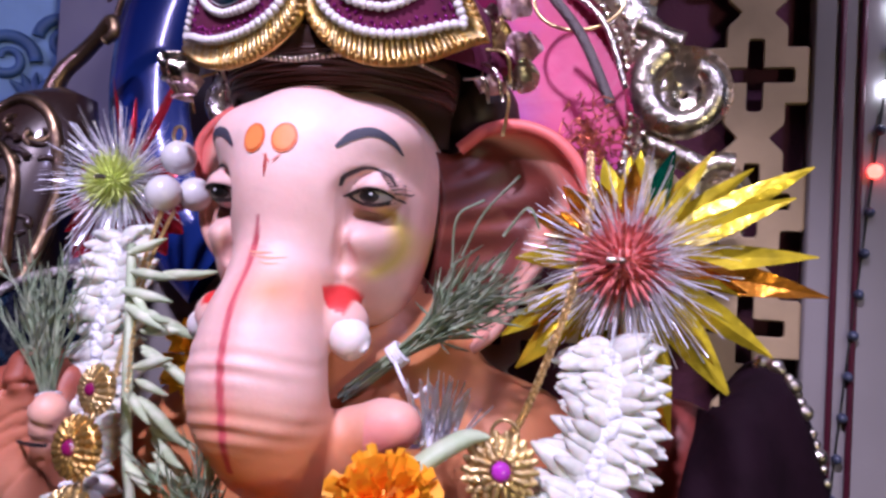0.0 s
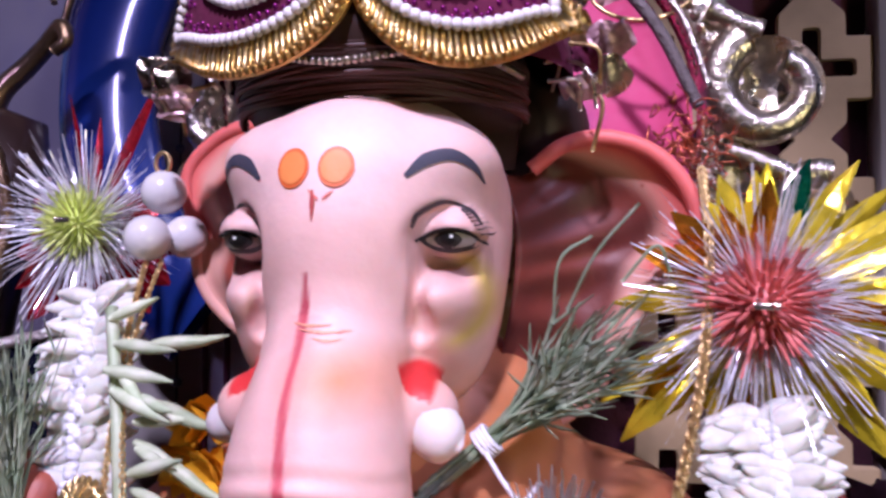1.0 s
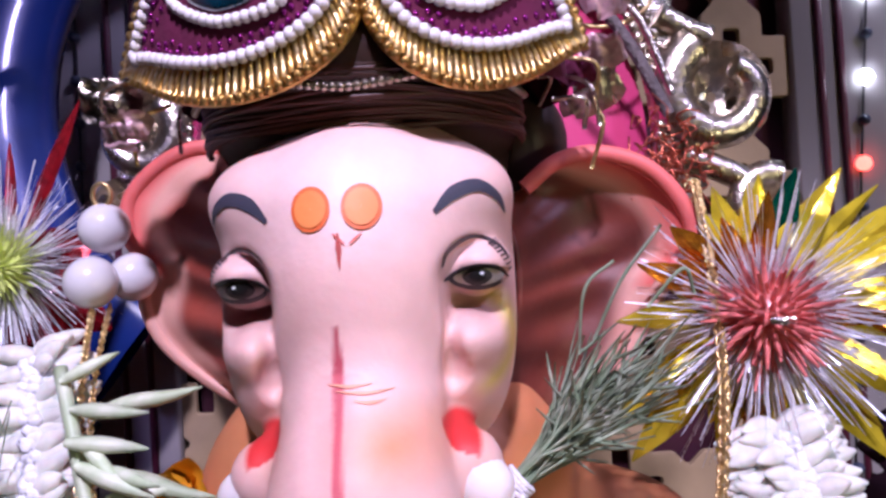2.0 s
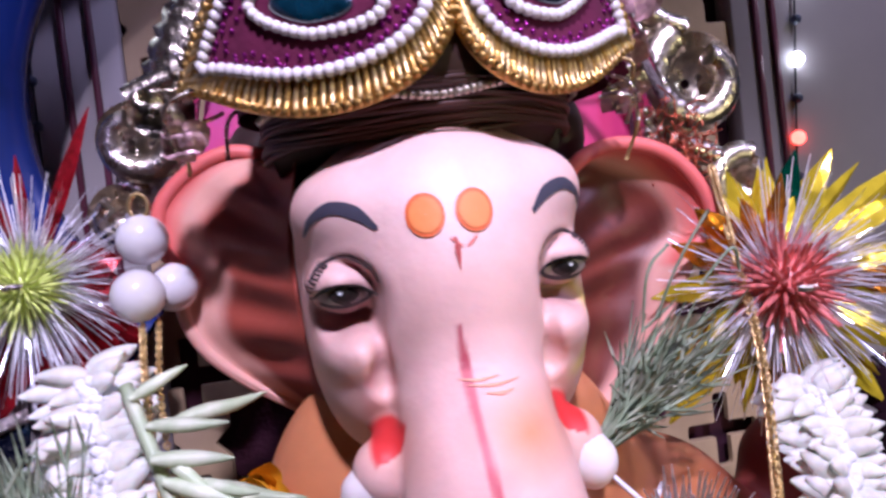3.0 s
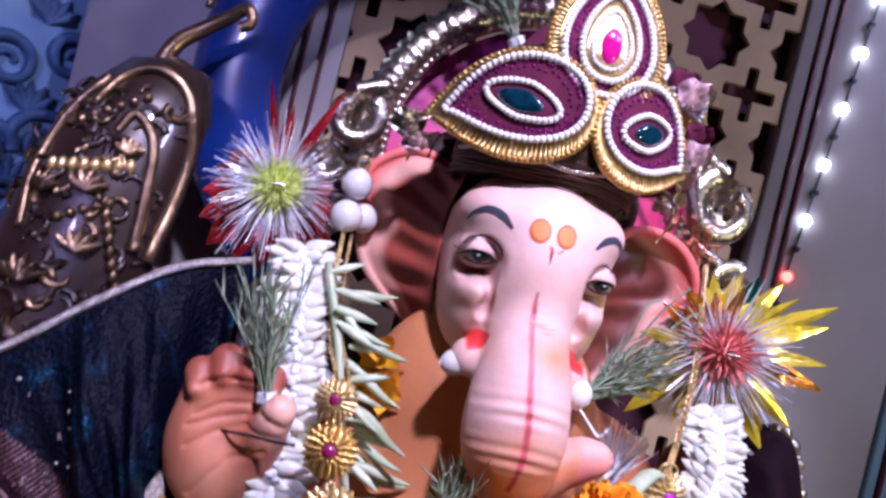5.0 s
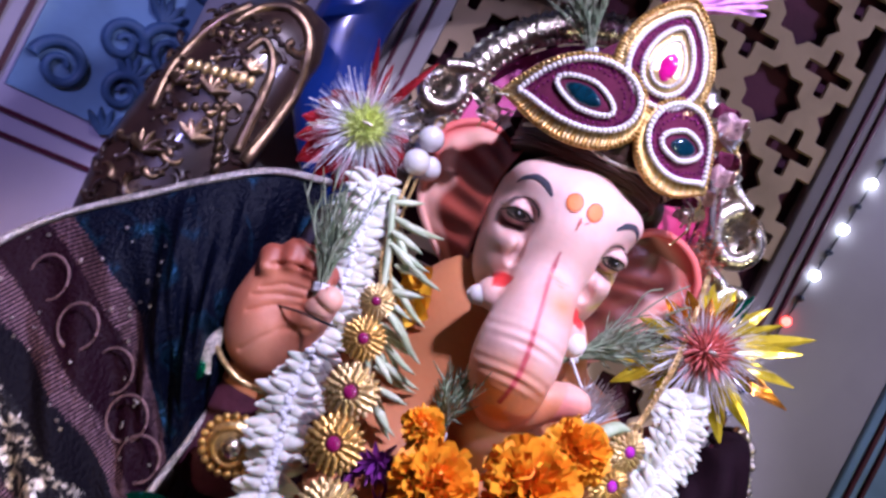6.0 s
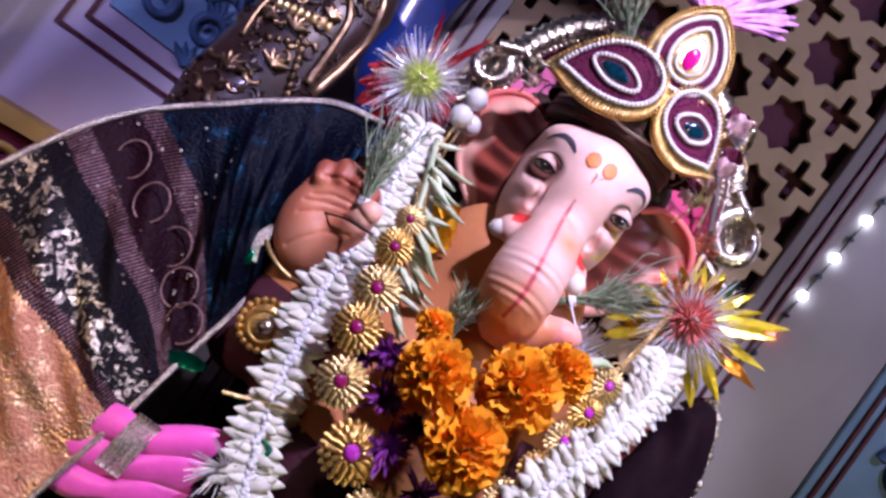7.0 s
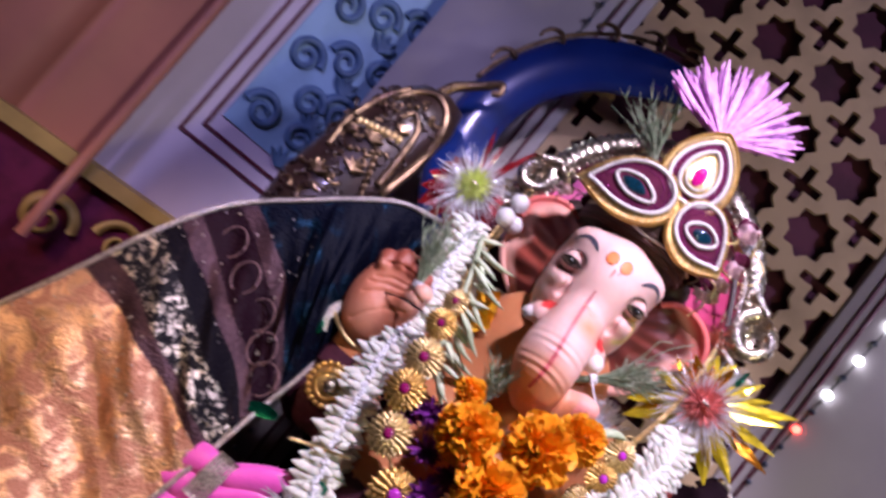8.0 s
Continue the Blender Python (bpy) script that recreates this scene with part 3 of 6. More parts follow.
for (x, z), s in (((-0.218, 1.266), 0.011), ((-0.240, 1.262), 0.009), ((-0.214, 1.235), 0.012), ((-0.236, 1.215), 0.013), ((-0.205, 1.29), 0.008)):
    g = Geo()
    for k in range(5):
        a = (k - 2) * 0.55
        g.tube([arm_point(x, z, 0.002), arm_point(x + 0.5 * s * math.sin(a), z + 0.5 * s * math.cos(a), 0.005), arm_point(x + s * math.sin(a), z + s * math.cos(a), 0.002)], [0.0016, 0.0030, 0.0008], 7)
    part("gold_leaf", g, M_THRONEGOLD, throne)
for k in range(120):
    x, z = -0.221 + rnd.uniform(-0.036, 0.036), rnd.uniform(1.17, 1.325)
    a = rnd.uniform(0, 6.28)
    s = rnd.uniform(0.004, 0.009)
    pts = [(x + s * math.cos(a + 2.4 * f) * (1 - 0.5 * f), z + s * math.sin(a + 2.4 * f) * (1 - 0.5 * f)) for f in np.linspace(0, 1, 8)]
    part("gold_relief", Geo().tube([arm_point(px, pz, 0.0005) for px, pz in pts], np.linspace(0.0026, 0.0010, 8), 6), M_THRONEGOLD if k % 3 == 0 else M_BROWN, throne)
hook = curve([(-0.214, 0.128, 1.345), (-0.208, 0.13, 1.362), (-0.196, 0.132, 1.374), (-0.183, 0.13, 1.384), (-0.172, 0.126, 1.392), (-0.168, 0.124, 1.384), (-0.174, 0.124, 1.379)], 30)
part("finial_hook", Geo().tube(hook, np.linspace(0.006, 0.003, 30), 8), M_THRONEGOLD, throne)

# ---- the idol: one mesh ----
CX = 0.009


def smin(a, b, k):
    h = np.clip(0.5 + 0.5 * (b - a) / k, 0, 1)
    return b + (a - b) * h - k * h * (1 - h)


def ell(p, c, r):
    q = (p - np.asarray(c)) / np.asarray(r)
    k = np.linalg.norm(q, axis=-1)
    return (k - 1) * min(r)


def cone(p, a, b, ra, rb):
    a, b = np.asarray(a, float), np.asarray(b, float)
    d = b - a
    t = np.clip(((p - a) @ d) / (d @ d), 0, 1)
    return np.linalg.norm(p - a - t[..., None] * d, axis=-1) - (ra + (rb - ra) * t)


TRUNK = [(0, 0.013, 1.298, 0.0225), (0, 0.0078, 1.278, 0.0205), (0, 0.0035, 1.255, 0.0180), (0, -0.003, 1.243, 0.0182), (0, -0.011, 1.231, 0.0200), (0, -0.0150, 1.218, 0.0214),
         (0.001, -0.0145, 1.207, 0.0212), (0.004, -0.008, 1.195, 0.0195), (0.010, 0.003, 1.186, 0.0160), (0.021, 0.008, 1.187, 0.0125), (0.031, 0.006, 1.195, 0.0105), (0.041, 0.002, 1.201, 0.0085), (0.047, 0.0, 1.203, 0.0070)]


def head_field(p):
    q = p - np.array([CX, 0, 0])
    m = q.copy()
    m[..., 0] = np.abs(m[..., 0])
    d = ell(m, (0, 0.054, 1.2910), (0.0432, 0.066, 0.0415))
    d = smin(d, ell(m, (0.009, 0.043, 1.268), (0.0285, 0.044, 0.034)), 0.012)
    d = smin(d, ell(m, (0.0245, 0.022, 1.305), (0.0150, 0.018, 0.010)), 0.012)
    d = smin(d, ell(m, (0.0235, 0.034, 1.263), (0.0160, 0.030, 0.029)), 0.010)
    socket = ell(m, (0.0300, -0.001, 1.2785), (0.0130, 0.0205, 0.0120))
    d = -smin(-d, socket, 0.0030)
    groove = cone(m, (0.0225, 0.003, 1.279), (0.0215, 0.001, 1.258), 0.0062, 0.0040)
    d = -smin(-d, groove, 0.0030)
    d = smin(d, ell(m, (0.0300, 0.0145, 1.2830), (0.0082, 0.0108, 0.0070)), 0.0014)
    lid = np.maximum(ell(m, (0.0300, 0.0143, 1.2842), (0.0094, 0.0126, 0.0078)), 1.2840 - m[..., 2] - 25 * (m[..., 0] - 0.0300) ** 2)
    d = smin(d, lid, 0.0006)
    d = smin(d, ell(m, (0.0275, 0.0150, 1.2655), (0.0082, 0.0140, 0.0070)), 0.0045)
    d = smin(d, ell(m, (0.0268, 0.0080, 1.2675), (0.0040, 0.0060, 0.0040)), 0.0040)
    t = None
    for (x0, y0, z0, r0), (x1, y1, z1, r1) in zip(TRUNK[:-1], TRUNK[1:]):
        e = cone(q, (x0, y0, z0), (x1, y1, z1), r0, r1)
        t = e if t is None else smin(t, e, 0.007)
    z = q[..., 2]
    crease = np.exp(-((q[..., 0]) / 0.02) ** 2) * np.where((z < 1.232) & (z > 1.195), 1, 0) * np.clip(-q[..., 1] * 40, 0, 1)
    t = t + 0.0006 * np.cos((z + 0.25 * q[..., 0] ** 2 * 40) * 2 * np.pi / 0.0062) * crease * (0.5 + 0.5 * np.sin(z * 330))
    d = smin(d, t, np.interp(z, (1.258, 1.286), (0.0025, 0.0070)))
    for s, tip in ((1, (0.0325, -0.006, 1.2285)), (-1, (-0.0345, 0.004, 1.2315))):
        d = smin(d, cone(q, (s * 0.018, 0.004, 1.238), (s * 0.024, 0.0, 1.236), 0.0105, 0.0092), 0.004)
    return d


def body_field(p):
    q = p - np.array([CX, 0, 0])
    d = ell(q, (0, 0.075, 1.10), (0.088, 0.062, 0.11))
    d = smin(d, ell(q, (0, 0.062, 1.212), (0.060, 0.040, 0.050)), 0.03)
    d = smin(d, ell(q, (0, 0.06, 1.05), (0.095, 0.085, 0.09)), 0.03)
    d = smin(d, cone(q, (-0.075, 0.075, 1.165), (-0.122, 0.06, 1.075), 0.034, 0.029), 0.02)
    d = smin(d, cone(q, (-0.122, 0.06, 1.075), (-0.118, 0.048, 1.145), 0.026, 0.021), 0.012)
    d = smin(d, cone(q, (0.075, 0.075, 1.175), (0.135, 0.075, 1.115), 0.034, 0.030), 0.02)
    d = smin(d, cone(q, (0.135, 0.085, 1.13), (0.142, 0.085, 1.185), 0.026, 0.022), 0.012)
    d = smin(d, cone(q, (-0.09, 0.010, 0.950), (0.11, 0.005, 0.960), 0.034, 0.038), 0.03)
    return d


CREASES = [[(-0.098, 1.186), (-0.112, 1.190), (-0.128, 1.187), (-0.139, 1.180)], [(-0.100, 1.180), (-0.114, 1.180), (-0.130, 1.173), (-0.140, 1.165)],
           [(-0.104, 1.172), (-0.118, 1.165), (-0.128, 1.153), (-0.134, 1.143)], [(-0.106, 1.196), (-0.116, 1.200), (-0.130, 1.199), (-0.141, 1.193)], [(-0.116, 1.184), (-0.130, 1.180), (-0.141, 1.174)]]


def hand_field(p):
    """The raised palm: a deep cushion, short bent fingers and a thumb."""
    q = p - np.array([CX, 0, 0])
    h = ell(q, (-0.1240, 0.030, 1.166), (0.0285, 0.019, 0.037))
    for x0, x1, z1, r in ((-0.1415, -0.1420, 1.197, 0.0072), (-0.1310, -0.1315, 1.205, 0.0076), (-0.1195, -0.1200, 1.207, 0.0076), (-0.1095, -0.1095, 1.201, 0.0068)):
        h = smin(h, cone(q, (x0, 0.034, 1.178), (x1, 0.027, z1), r + 0.002, r - 0.0006), 0.0022)
        h = smin(h, cone(q, (x1, 0.026, z1), (x1 + 0.001, 0.019, z1 - 0.006), r - 0.0008, r - 0.0025), 0.005)
    h = -smin(-h, ell(q, (-0.122, 0.004, 1.182), (0.020, 0.014, 0.020)), 0.008)
    h = smin(h, cone(q, (-0.110, 0.026, 1.158), (-0.1015, 0.006, 1.192), 0.0120, 0.0076), 0.006)
    g = np.full(h.shape, 1.0)
    for line in CREASES:
        for (x0, z0), (x1, z1) in zip(line[:-1], line[1:]):
            dx, dz = x1 - x0, z1 - z0
            t = np.clip(((q[..., 0] - x0) * dx + (q[..., 2] - z0) * dz) / (dx * dx + dz * dz), 0, 1)
            g = np.minimum(g, np.hypot(q[..., 0] - x0 - t * dx, q[..., 2] - z0 - t * dz))
    return h + 0.0011 * np.exp(-(g / 0.0011) ** 2) * (q[..., 1] < 0.026)


def field_grid(fn, lo, hi, step):
    axes = [np.arange(a, b, step) for a, b in zip(lo, hi)]
    out = np.empty(tuple(len(a) for a in axes))
    yz = np.stack(np.meshgrid(axes[1], axes[2], indexing="ij"), -1)
    for i in range(0, len(axes[0]), 16):
        xs = axes[0][i:i + 16]
        p = np.empty((len(xs), *yz.shape[:2], 3))
        p[..., 0] = xs[:, None, None]
        p[..., 1:] = yz
        out[i:i + 16] = fn(p)
    return out


def near(v, w):
    """1 inside, falling smoothly to 0 over w."""
    return 1 - np.clip(v / w, 0, 1)


def lerp(a, b, t):
    return a + (np.asarray(b) - a) * np.clip(t, 0, 1)[:, None]


PINK, ORANGE, DEEP, RED = (0.80, 0.50, 0.44), (0.68, 0.25, 0.09), (0.38, 0.075, 0.04), (0.62, 0.03, 0.03)


def skin(v):
    """Colours of the plaster, by place: air-brushing, with some light and shade put in."""
    q = v - np.array([CX, 0, 0])
    ax, y, z = np.abs(q[:, 0]), q[:, 1], q[:, 2]
    c = np.tile(np.array(PINK), (len(v), 1))
    c = lerp(c, (0.86, 0.62, 0.58), near(np.abs(z - 1.303), 0.02) * near(ax, 0.05))
    c = lerp(c, ORANGE, near(z - 1.196, 0.020) * 0.9)
    c = lerp(c, ORANGE, 0.85 * near(np.hypot(q[:, 0] - 0.008, (z - 1.247) * 1.6), 0.018) * (y < 0.0))
    c = lerp(c, ORANGE, 0.55 * near(np.hypot(q[:, 0], (z - 1.209) * 2.2), 0.022) * (y < 0))
    c = lerp(c, ORANGE, np.clip((y - 0.030) / 0.02, 0, 1) * np.clip((1.285 - z) / 0.03, 0, 1))
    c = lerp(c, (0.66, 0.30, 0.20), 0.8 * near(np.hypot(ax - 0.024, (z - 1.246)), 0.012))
    c = lerp(c, RED, near(np.hypot(ax - 0.0215, z - 1.2430) - 0.0058, 0.0015) * (y < 0.010) * (y > -0.008) * (ax > 0.0165))
    # shade of eye hollows, trunk grooves and sockets put into the colour
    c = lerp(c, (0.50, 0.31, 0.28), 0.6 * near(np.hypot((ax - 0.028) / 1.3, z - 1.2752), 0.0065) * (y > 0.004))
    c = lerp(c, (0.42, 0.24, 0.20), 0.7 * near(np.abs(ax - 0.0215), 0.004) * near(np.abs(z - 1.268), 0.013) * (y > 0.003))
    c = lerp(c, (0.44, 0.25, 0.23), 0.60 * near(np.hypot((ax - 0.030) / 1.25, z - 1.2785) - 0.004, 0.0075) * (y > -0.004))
    # highlight on the upper lids, also put into the colour
    c = lerp(c, (0.74, 0.47, 0.43), near(np.hypot(ax - 0.030, z - 1.2885), 0.0055))
    line = 1.3235 - 0.0135 * np.clip((ax - 0.020) / 0.025, 0, 1) ** 2.2
    c = lerp(c, (0.20, 0.055, 0.035), np.clip((z - line) / 0.0022, 0, 1))
    # yellow light reflected from the gold foil, painted on one cheek
    c = lerp(c, (0.66, 0.50, 0.08), 0.85 * near(np.abs(np.hypot(ax - 0.026, (z - 1.266)) - 0.013), 0.004) * (q[:, 0] > 0) * np.clip((ax - 0.026) / 0.006, 0, 1) * np.clip((1.282 - z) / 0.006, 0, 1))
    c = lerp(c, (0.80, 0.30, 0.28), 0.7 * near(z - 1.2045, 0.004) * (q[:, 0] > 0.036))
    # red stripe down the trunk
    wob = q[:, 0] + np.interp(z, (1.21, 1.24, 1.272), (0.0, 0.0022, 0.0045)) - 0.0006 * np.sin(z * 90)
    wide = np.interp(z, (1.19, 1.205, 1.225, 1.25, 1.262, 1.2725), (0.0009, 0.0010, 0.0010, 0.0007, 0.0010, 0.0001))
    stripe = near(np.abs(wob) - wide, 0.0007) * (y < 0.012) * (z < 1.2725) * (z > 1.188)
    c = lerp(c, (0.40, 0.02, 0.05), stripe * 0.92)
    glow = near(np.abs(wob), 0.006) * (y < 0.01) * (z < 1.262) * (z > 1.20)
    c = lerp(c, (0.80, 0.16, 0.18), 0.35 * glow)
    return c


idol = Geo()
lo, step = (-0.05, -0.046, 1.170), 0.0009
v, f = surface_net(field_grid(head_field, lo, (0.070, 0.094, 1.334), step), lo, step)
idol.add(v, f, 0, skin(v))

lo, step = (-0.225, -0.10, 0.935), 0.0026
v, f = surface_net(field_grid(body_field, lo, (0.225, 0.165, 1.275), step), lo, step)
q = v - np.array([CX, 0, 0])
col = np.tile(np.array((0.58, 0.22, 0.09)), (len(v), 1))
col = lerp(col, (0.22, 0.035, 0.025), np.clip((q[:, 0] - 0.085) / 0.02, 0, 1))
idol.add(v, f, 0, col)
fc = v[f].mean(1) - np.array([CX, 0, 0])
cloth = ((np.abs(fc[:, 0]) > 0.07) & (fc[:, 2] < 1.128) & ~((fc[:, 0] < -0.085) & (fc[:, 2] > 1.118))) | (fc[:, 2] < 1.06)
idol.m[-len(f):] = [1 if c else 0 for c in cloth]


lo, step = (-0.156, -0.012, 1.120), 0.0013
hv, hf = surface_net(field_grid(hand_field, lo, (-0.078, 0.062, 1.222), step), lo, step)
q = hv - np.array([CX, 0, 0])
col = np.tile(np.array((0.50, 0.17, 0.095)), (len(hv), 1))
# shaded fingertips, lit palm heel and lit thumb put into the colour
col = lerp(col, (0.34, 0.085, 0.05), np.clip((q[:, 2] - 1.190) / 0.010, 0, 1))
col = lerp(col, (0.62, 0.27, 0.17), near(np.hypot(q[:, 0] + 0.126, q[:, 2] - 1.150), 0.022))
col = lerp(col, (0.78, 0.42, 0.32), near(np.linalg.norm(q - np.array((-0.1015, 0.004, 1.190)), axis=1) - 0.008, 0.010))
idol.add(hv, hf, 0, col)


def head_y(x, z, out=0.0):
    """Where a line towards the back first meets the head."""
    x, z = np.broadcast_arrays(np.asarray(x, float), np.asarray(z, float))
    y = np.full(x.shape, -0.06)
    for _ in range(60):
        y = np.minimum(y + 0.8 * np.clip(head_field(np.stack([x, y, z], -1)), 0, 0.02), 0.05)
    return np.stack([x, y - out, z], -1)


def decal(outline, colour, out=0.0004, rings=6):
    """A painted shape laid on the face, given round its middle."""
    o = np.asarray(outline, float)
    c = o.mean(0)
    s = np.linspace(0.02, 1, rings)[:, None, None]
    g = c + (o - c) * s
    idol.grid(head_y(g[..., 0] + CX, g[..., 1], out), 0, colour, wrap=True)


def band(points, widths, colour, out=0.0004, n=30):
    c = curve(points, n)
    w = np.interp(np.linspace(0, 1, n), np.linspace(0, 1, len(widths)), widths)
    t = np.gradient(c, axis=0)
    t /= np.linalg.norm(t, axis=1)[:, None]
    nrm = np.stack([-t[:, 1], t[:, 0]], 1)
    g = np.stack([c + nrm * (w * s)[:, None] for s in (-1, -0.5, 0, 0.5, 1)], 1)
    idol.grid(head_y(g[..., 0] + CX, g[..., 1], out), 0, colour)


def almond(cx, cz, w, h0, h1, n=28):
    a = np.linspace(0, 2 * np.pi, n, endpoint=False)
    return np.stack([cx + w * np.cos(a), cz + np.where(np.sin(a) > 0, h1, h0) * np.sign(np.sin(a)) * np.abs(np.sin(a)) ** 1.25], 1)


for s in (1, -1):
    def side(pts):
        return [(s * x, z) for x, z in pts]
    band(side([(0.0200, 1.2975), (0.0250, 1.3022), (0.0310, 1.3040), (0.0362, 1.3015), (0.0385, 1.2975)]), (0.0006, 0.0018, 0.0017, 0.0010, 0.0002), (0.060, 0.058, 0.085))
    e = 0.0300
    decal([(s * x, z) for x, z in almond(e + 0.0002, 1.2812, 0.0078, 0.0034, 0.0024)], (0.025, 0.018, 0.022), 0.0004)
    decal([(s * x, z) for x, z in almond(e + 0.0002, 1.2813, 0.0066, 0.0022, 0.0021)], (0.50, 0.44, 0.42), 0.0007)
    decal([(s * x, z) for x, z in almond(e - 0.0003, 1.2815, 0.0038, 0.0024, 0.0021)], (0.035, 0.030, 0.028), 0.0010)
    decal([(s * x, z) for x, z in almond(e - 0.0003, 1.2816, 0.0022, 0.0016, 0.0014)], (0.004, 0.004, 0.004), 0.0013)
    decal([(s * x, z) for x, z in almond(e + 0.0008, 1.2822, 0.0006, 0.0004, 0.0004)], (0.85, 0.85, 0.85), 0.0016)
    band(side([(e - 0.0086, 1.2808), (e - 0.0052, 1.2828), (e, 1.2838), (e + 0.0050, 1.2830), (e + 0.0088, 1.2806)]), (0.0003, 0.0006, 0.0008, 0.0008, 0.0003), (0.012, 0.010, 0.012), 0.0006)
    band(side([(e - 0.0090, 1.2842), (e - 0.0070, 1.2882), (e - 0.0010, 1.2915), (e + 0.0052, 1.2897), (e + 0.0084, 1.2855)]), (0.0002, 0.0005, 0.0005, 0.0005, 0.0002), (0.05, 0.035, 0.04), 0.0005)
    for k in range(8):
        f0 = k / 7
        x, z = e + 0.0030 + 0.0050 * f0, 1.2895 - 0.0066 * f0 ** 1.3
        band(side([(x, z), (x + 0.0013, z + 0.0004), (x + 0.0024, z + 0.0017)]), (0.0003, 0.0002, 0.00008), (0.03, 0.024, 0.028), 0.0006, 6)
    ring = np.linspace(0, 2 * np.pi, 32, endpoint=False)
    decal([(-0.0025 + s * 0.0060 + 0.0047 * math.cos(a), 1.2995 + 0.0054 * math.sin(a)) for a in ring], (0.80, 0.15, 0.035), 0.0005)
    decal([(-0.0025 + s * 0.0060 + 0.0038 * math.cos(a), 1.2995 + 0.0044 * math.sin(a)) for a in ring], (0.88, 0.27, 0.07), 0.0008)
    band(side([(0.0006, 1.291), (0.0020, 1.2922), (0.0034, 1.2935)]), (0.0002, 0.0003, 0.0001), (0.75, 0.16, 0.12), 0.0005, 8)
    # tusks
    tip = {1: (0.0345, -0.004, 1.2275), -1: (-0.0365, 0.001, 1.2300)}[s]
    base = (s * 0.0215, 0.0, 1.2385)
    ts = curve([base, ((base[0] + tip[0]) / 2, (base[1] + tip[1]) / 2 - 0.001, (base[2] + tip[2]) / 2 - 0.0015), tip], 12) + np.array([CX, 0, 0])
    rr = np.array([0.0078, 0.0079, 0.0079, 0.0078, 0.0077, 0.0075, 0.0073, 0.0070, 0.0066, 0.0058, 0.0042, 0.001]) * (1.0 if s > 0 else 0.85)
    idol.tube(ts, rr, 20, 0, (0.80, 0.72, 0.68))
for zz, x0, x1 in ((1.2600, -0.006, 0.004), (1.2585, -0.004, 0.009), (1.2565, 0.0, 0.007)):
    band([(x0, zz), ((x0 + x1) / 2, zz - 0.0006), (x1, zz - 0.0002)], (0.0001, 0.0004, 0.0001), (0.85, 0.36, 0.22), 0.0004, 10)
band([(-0.0022, 1.2935), (-0.0020, 1.290), (-0.0020, 1.2855)], (0.0003, 0.0007, 0.0001), (0.42, 0.06, 0.05), 0.0005, 12)


def ear(hinge, rimpts, thick, yh, yr, bulge=0.016, ribs=0.0022, split=0.56, inner_shade=1.0):
    """A dished ear with ribs and a rolled red rim."""
    n, m = 64, 26
    hc, rc = curve(hinge, n), curve(rimpts, n)
    P, C = [], []
    for i in range(n):
        row, crow = [], []
        for j in range(m):
            u = j / (m - 1)
            xz = hc[i] + (rc[i] - hc[i]) * u
            y = yh + (yr - yh) * u + bulge * math.sin(u * math.pi) * (0.6 + 0.4 * math.sin(i / n * math.pi))
            y += ribs * math.sin(i * 0.62 + 0.6 * u) * math.sin(u * math.pi) * (1 - u) * 1.8
            y -= 0.004 * max(0, (u - 0.86) / 0.14) ** 2
            row.append((xz[0], y, xz[1]))
            # air-brushed red, with shade between ribs and inside the right ear painted in
            inner = np.array((0.32, 0.060, 0.038)) * inner_shade * (0.62 + 0.38 * math.sin(i * 0.31 + 0.6 * u) ** 2)
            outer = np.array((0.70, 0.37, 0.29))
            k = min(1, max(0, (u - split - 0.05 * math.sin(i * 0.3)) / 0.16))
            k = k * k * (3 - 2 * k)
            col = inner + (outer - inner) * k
            if i < 0.62 * n:
                col = col + (np.array((0.76, 0.14, 0.12)) - col) * min(1, max(0, (u - 0.80) / 0.14))
            crow.append(col)
        P.append(row)
        C.append(crow)
    P, C = np.array(P), np.array(C)
    back = P + np.array([0, thick, 0])
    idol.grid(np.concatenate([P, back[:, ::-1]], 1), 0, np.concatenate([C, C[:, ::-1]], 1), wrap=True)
    r = P[:, -1] + np.array([0, thick / 2, 0])
    k = int(0.62 * n)
    idol.tube(r[:k], 0.0028, 10, 0, (0.76, 0.16, 0.14))
    idol.tube(r[k - 1:], np.linspace(0.0028, 0.0022, n - k + 1), 8, 0, (0.74, 0.38, 0.30))


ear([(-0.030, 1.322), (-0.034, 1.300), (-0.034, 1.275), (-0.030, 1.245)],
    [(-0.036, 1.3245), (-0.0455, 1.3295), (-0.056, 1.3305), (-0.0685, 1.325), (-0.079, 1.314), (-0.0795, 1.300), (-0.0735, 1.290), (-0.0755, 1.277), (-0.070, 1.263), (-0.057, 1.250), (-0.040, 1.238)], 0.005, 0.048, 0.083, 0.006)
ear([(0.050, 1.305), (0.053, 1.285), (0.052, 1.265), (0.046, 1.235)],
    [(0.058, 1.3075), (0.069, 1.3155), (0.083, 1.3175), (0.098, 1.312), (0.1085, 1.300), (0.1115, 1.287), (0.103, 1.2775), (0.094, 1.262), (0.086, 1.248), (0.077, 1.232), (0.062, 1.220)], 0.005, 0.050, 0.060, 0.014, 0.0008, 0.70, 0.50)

# dark hair under the crown
P = []
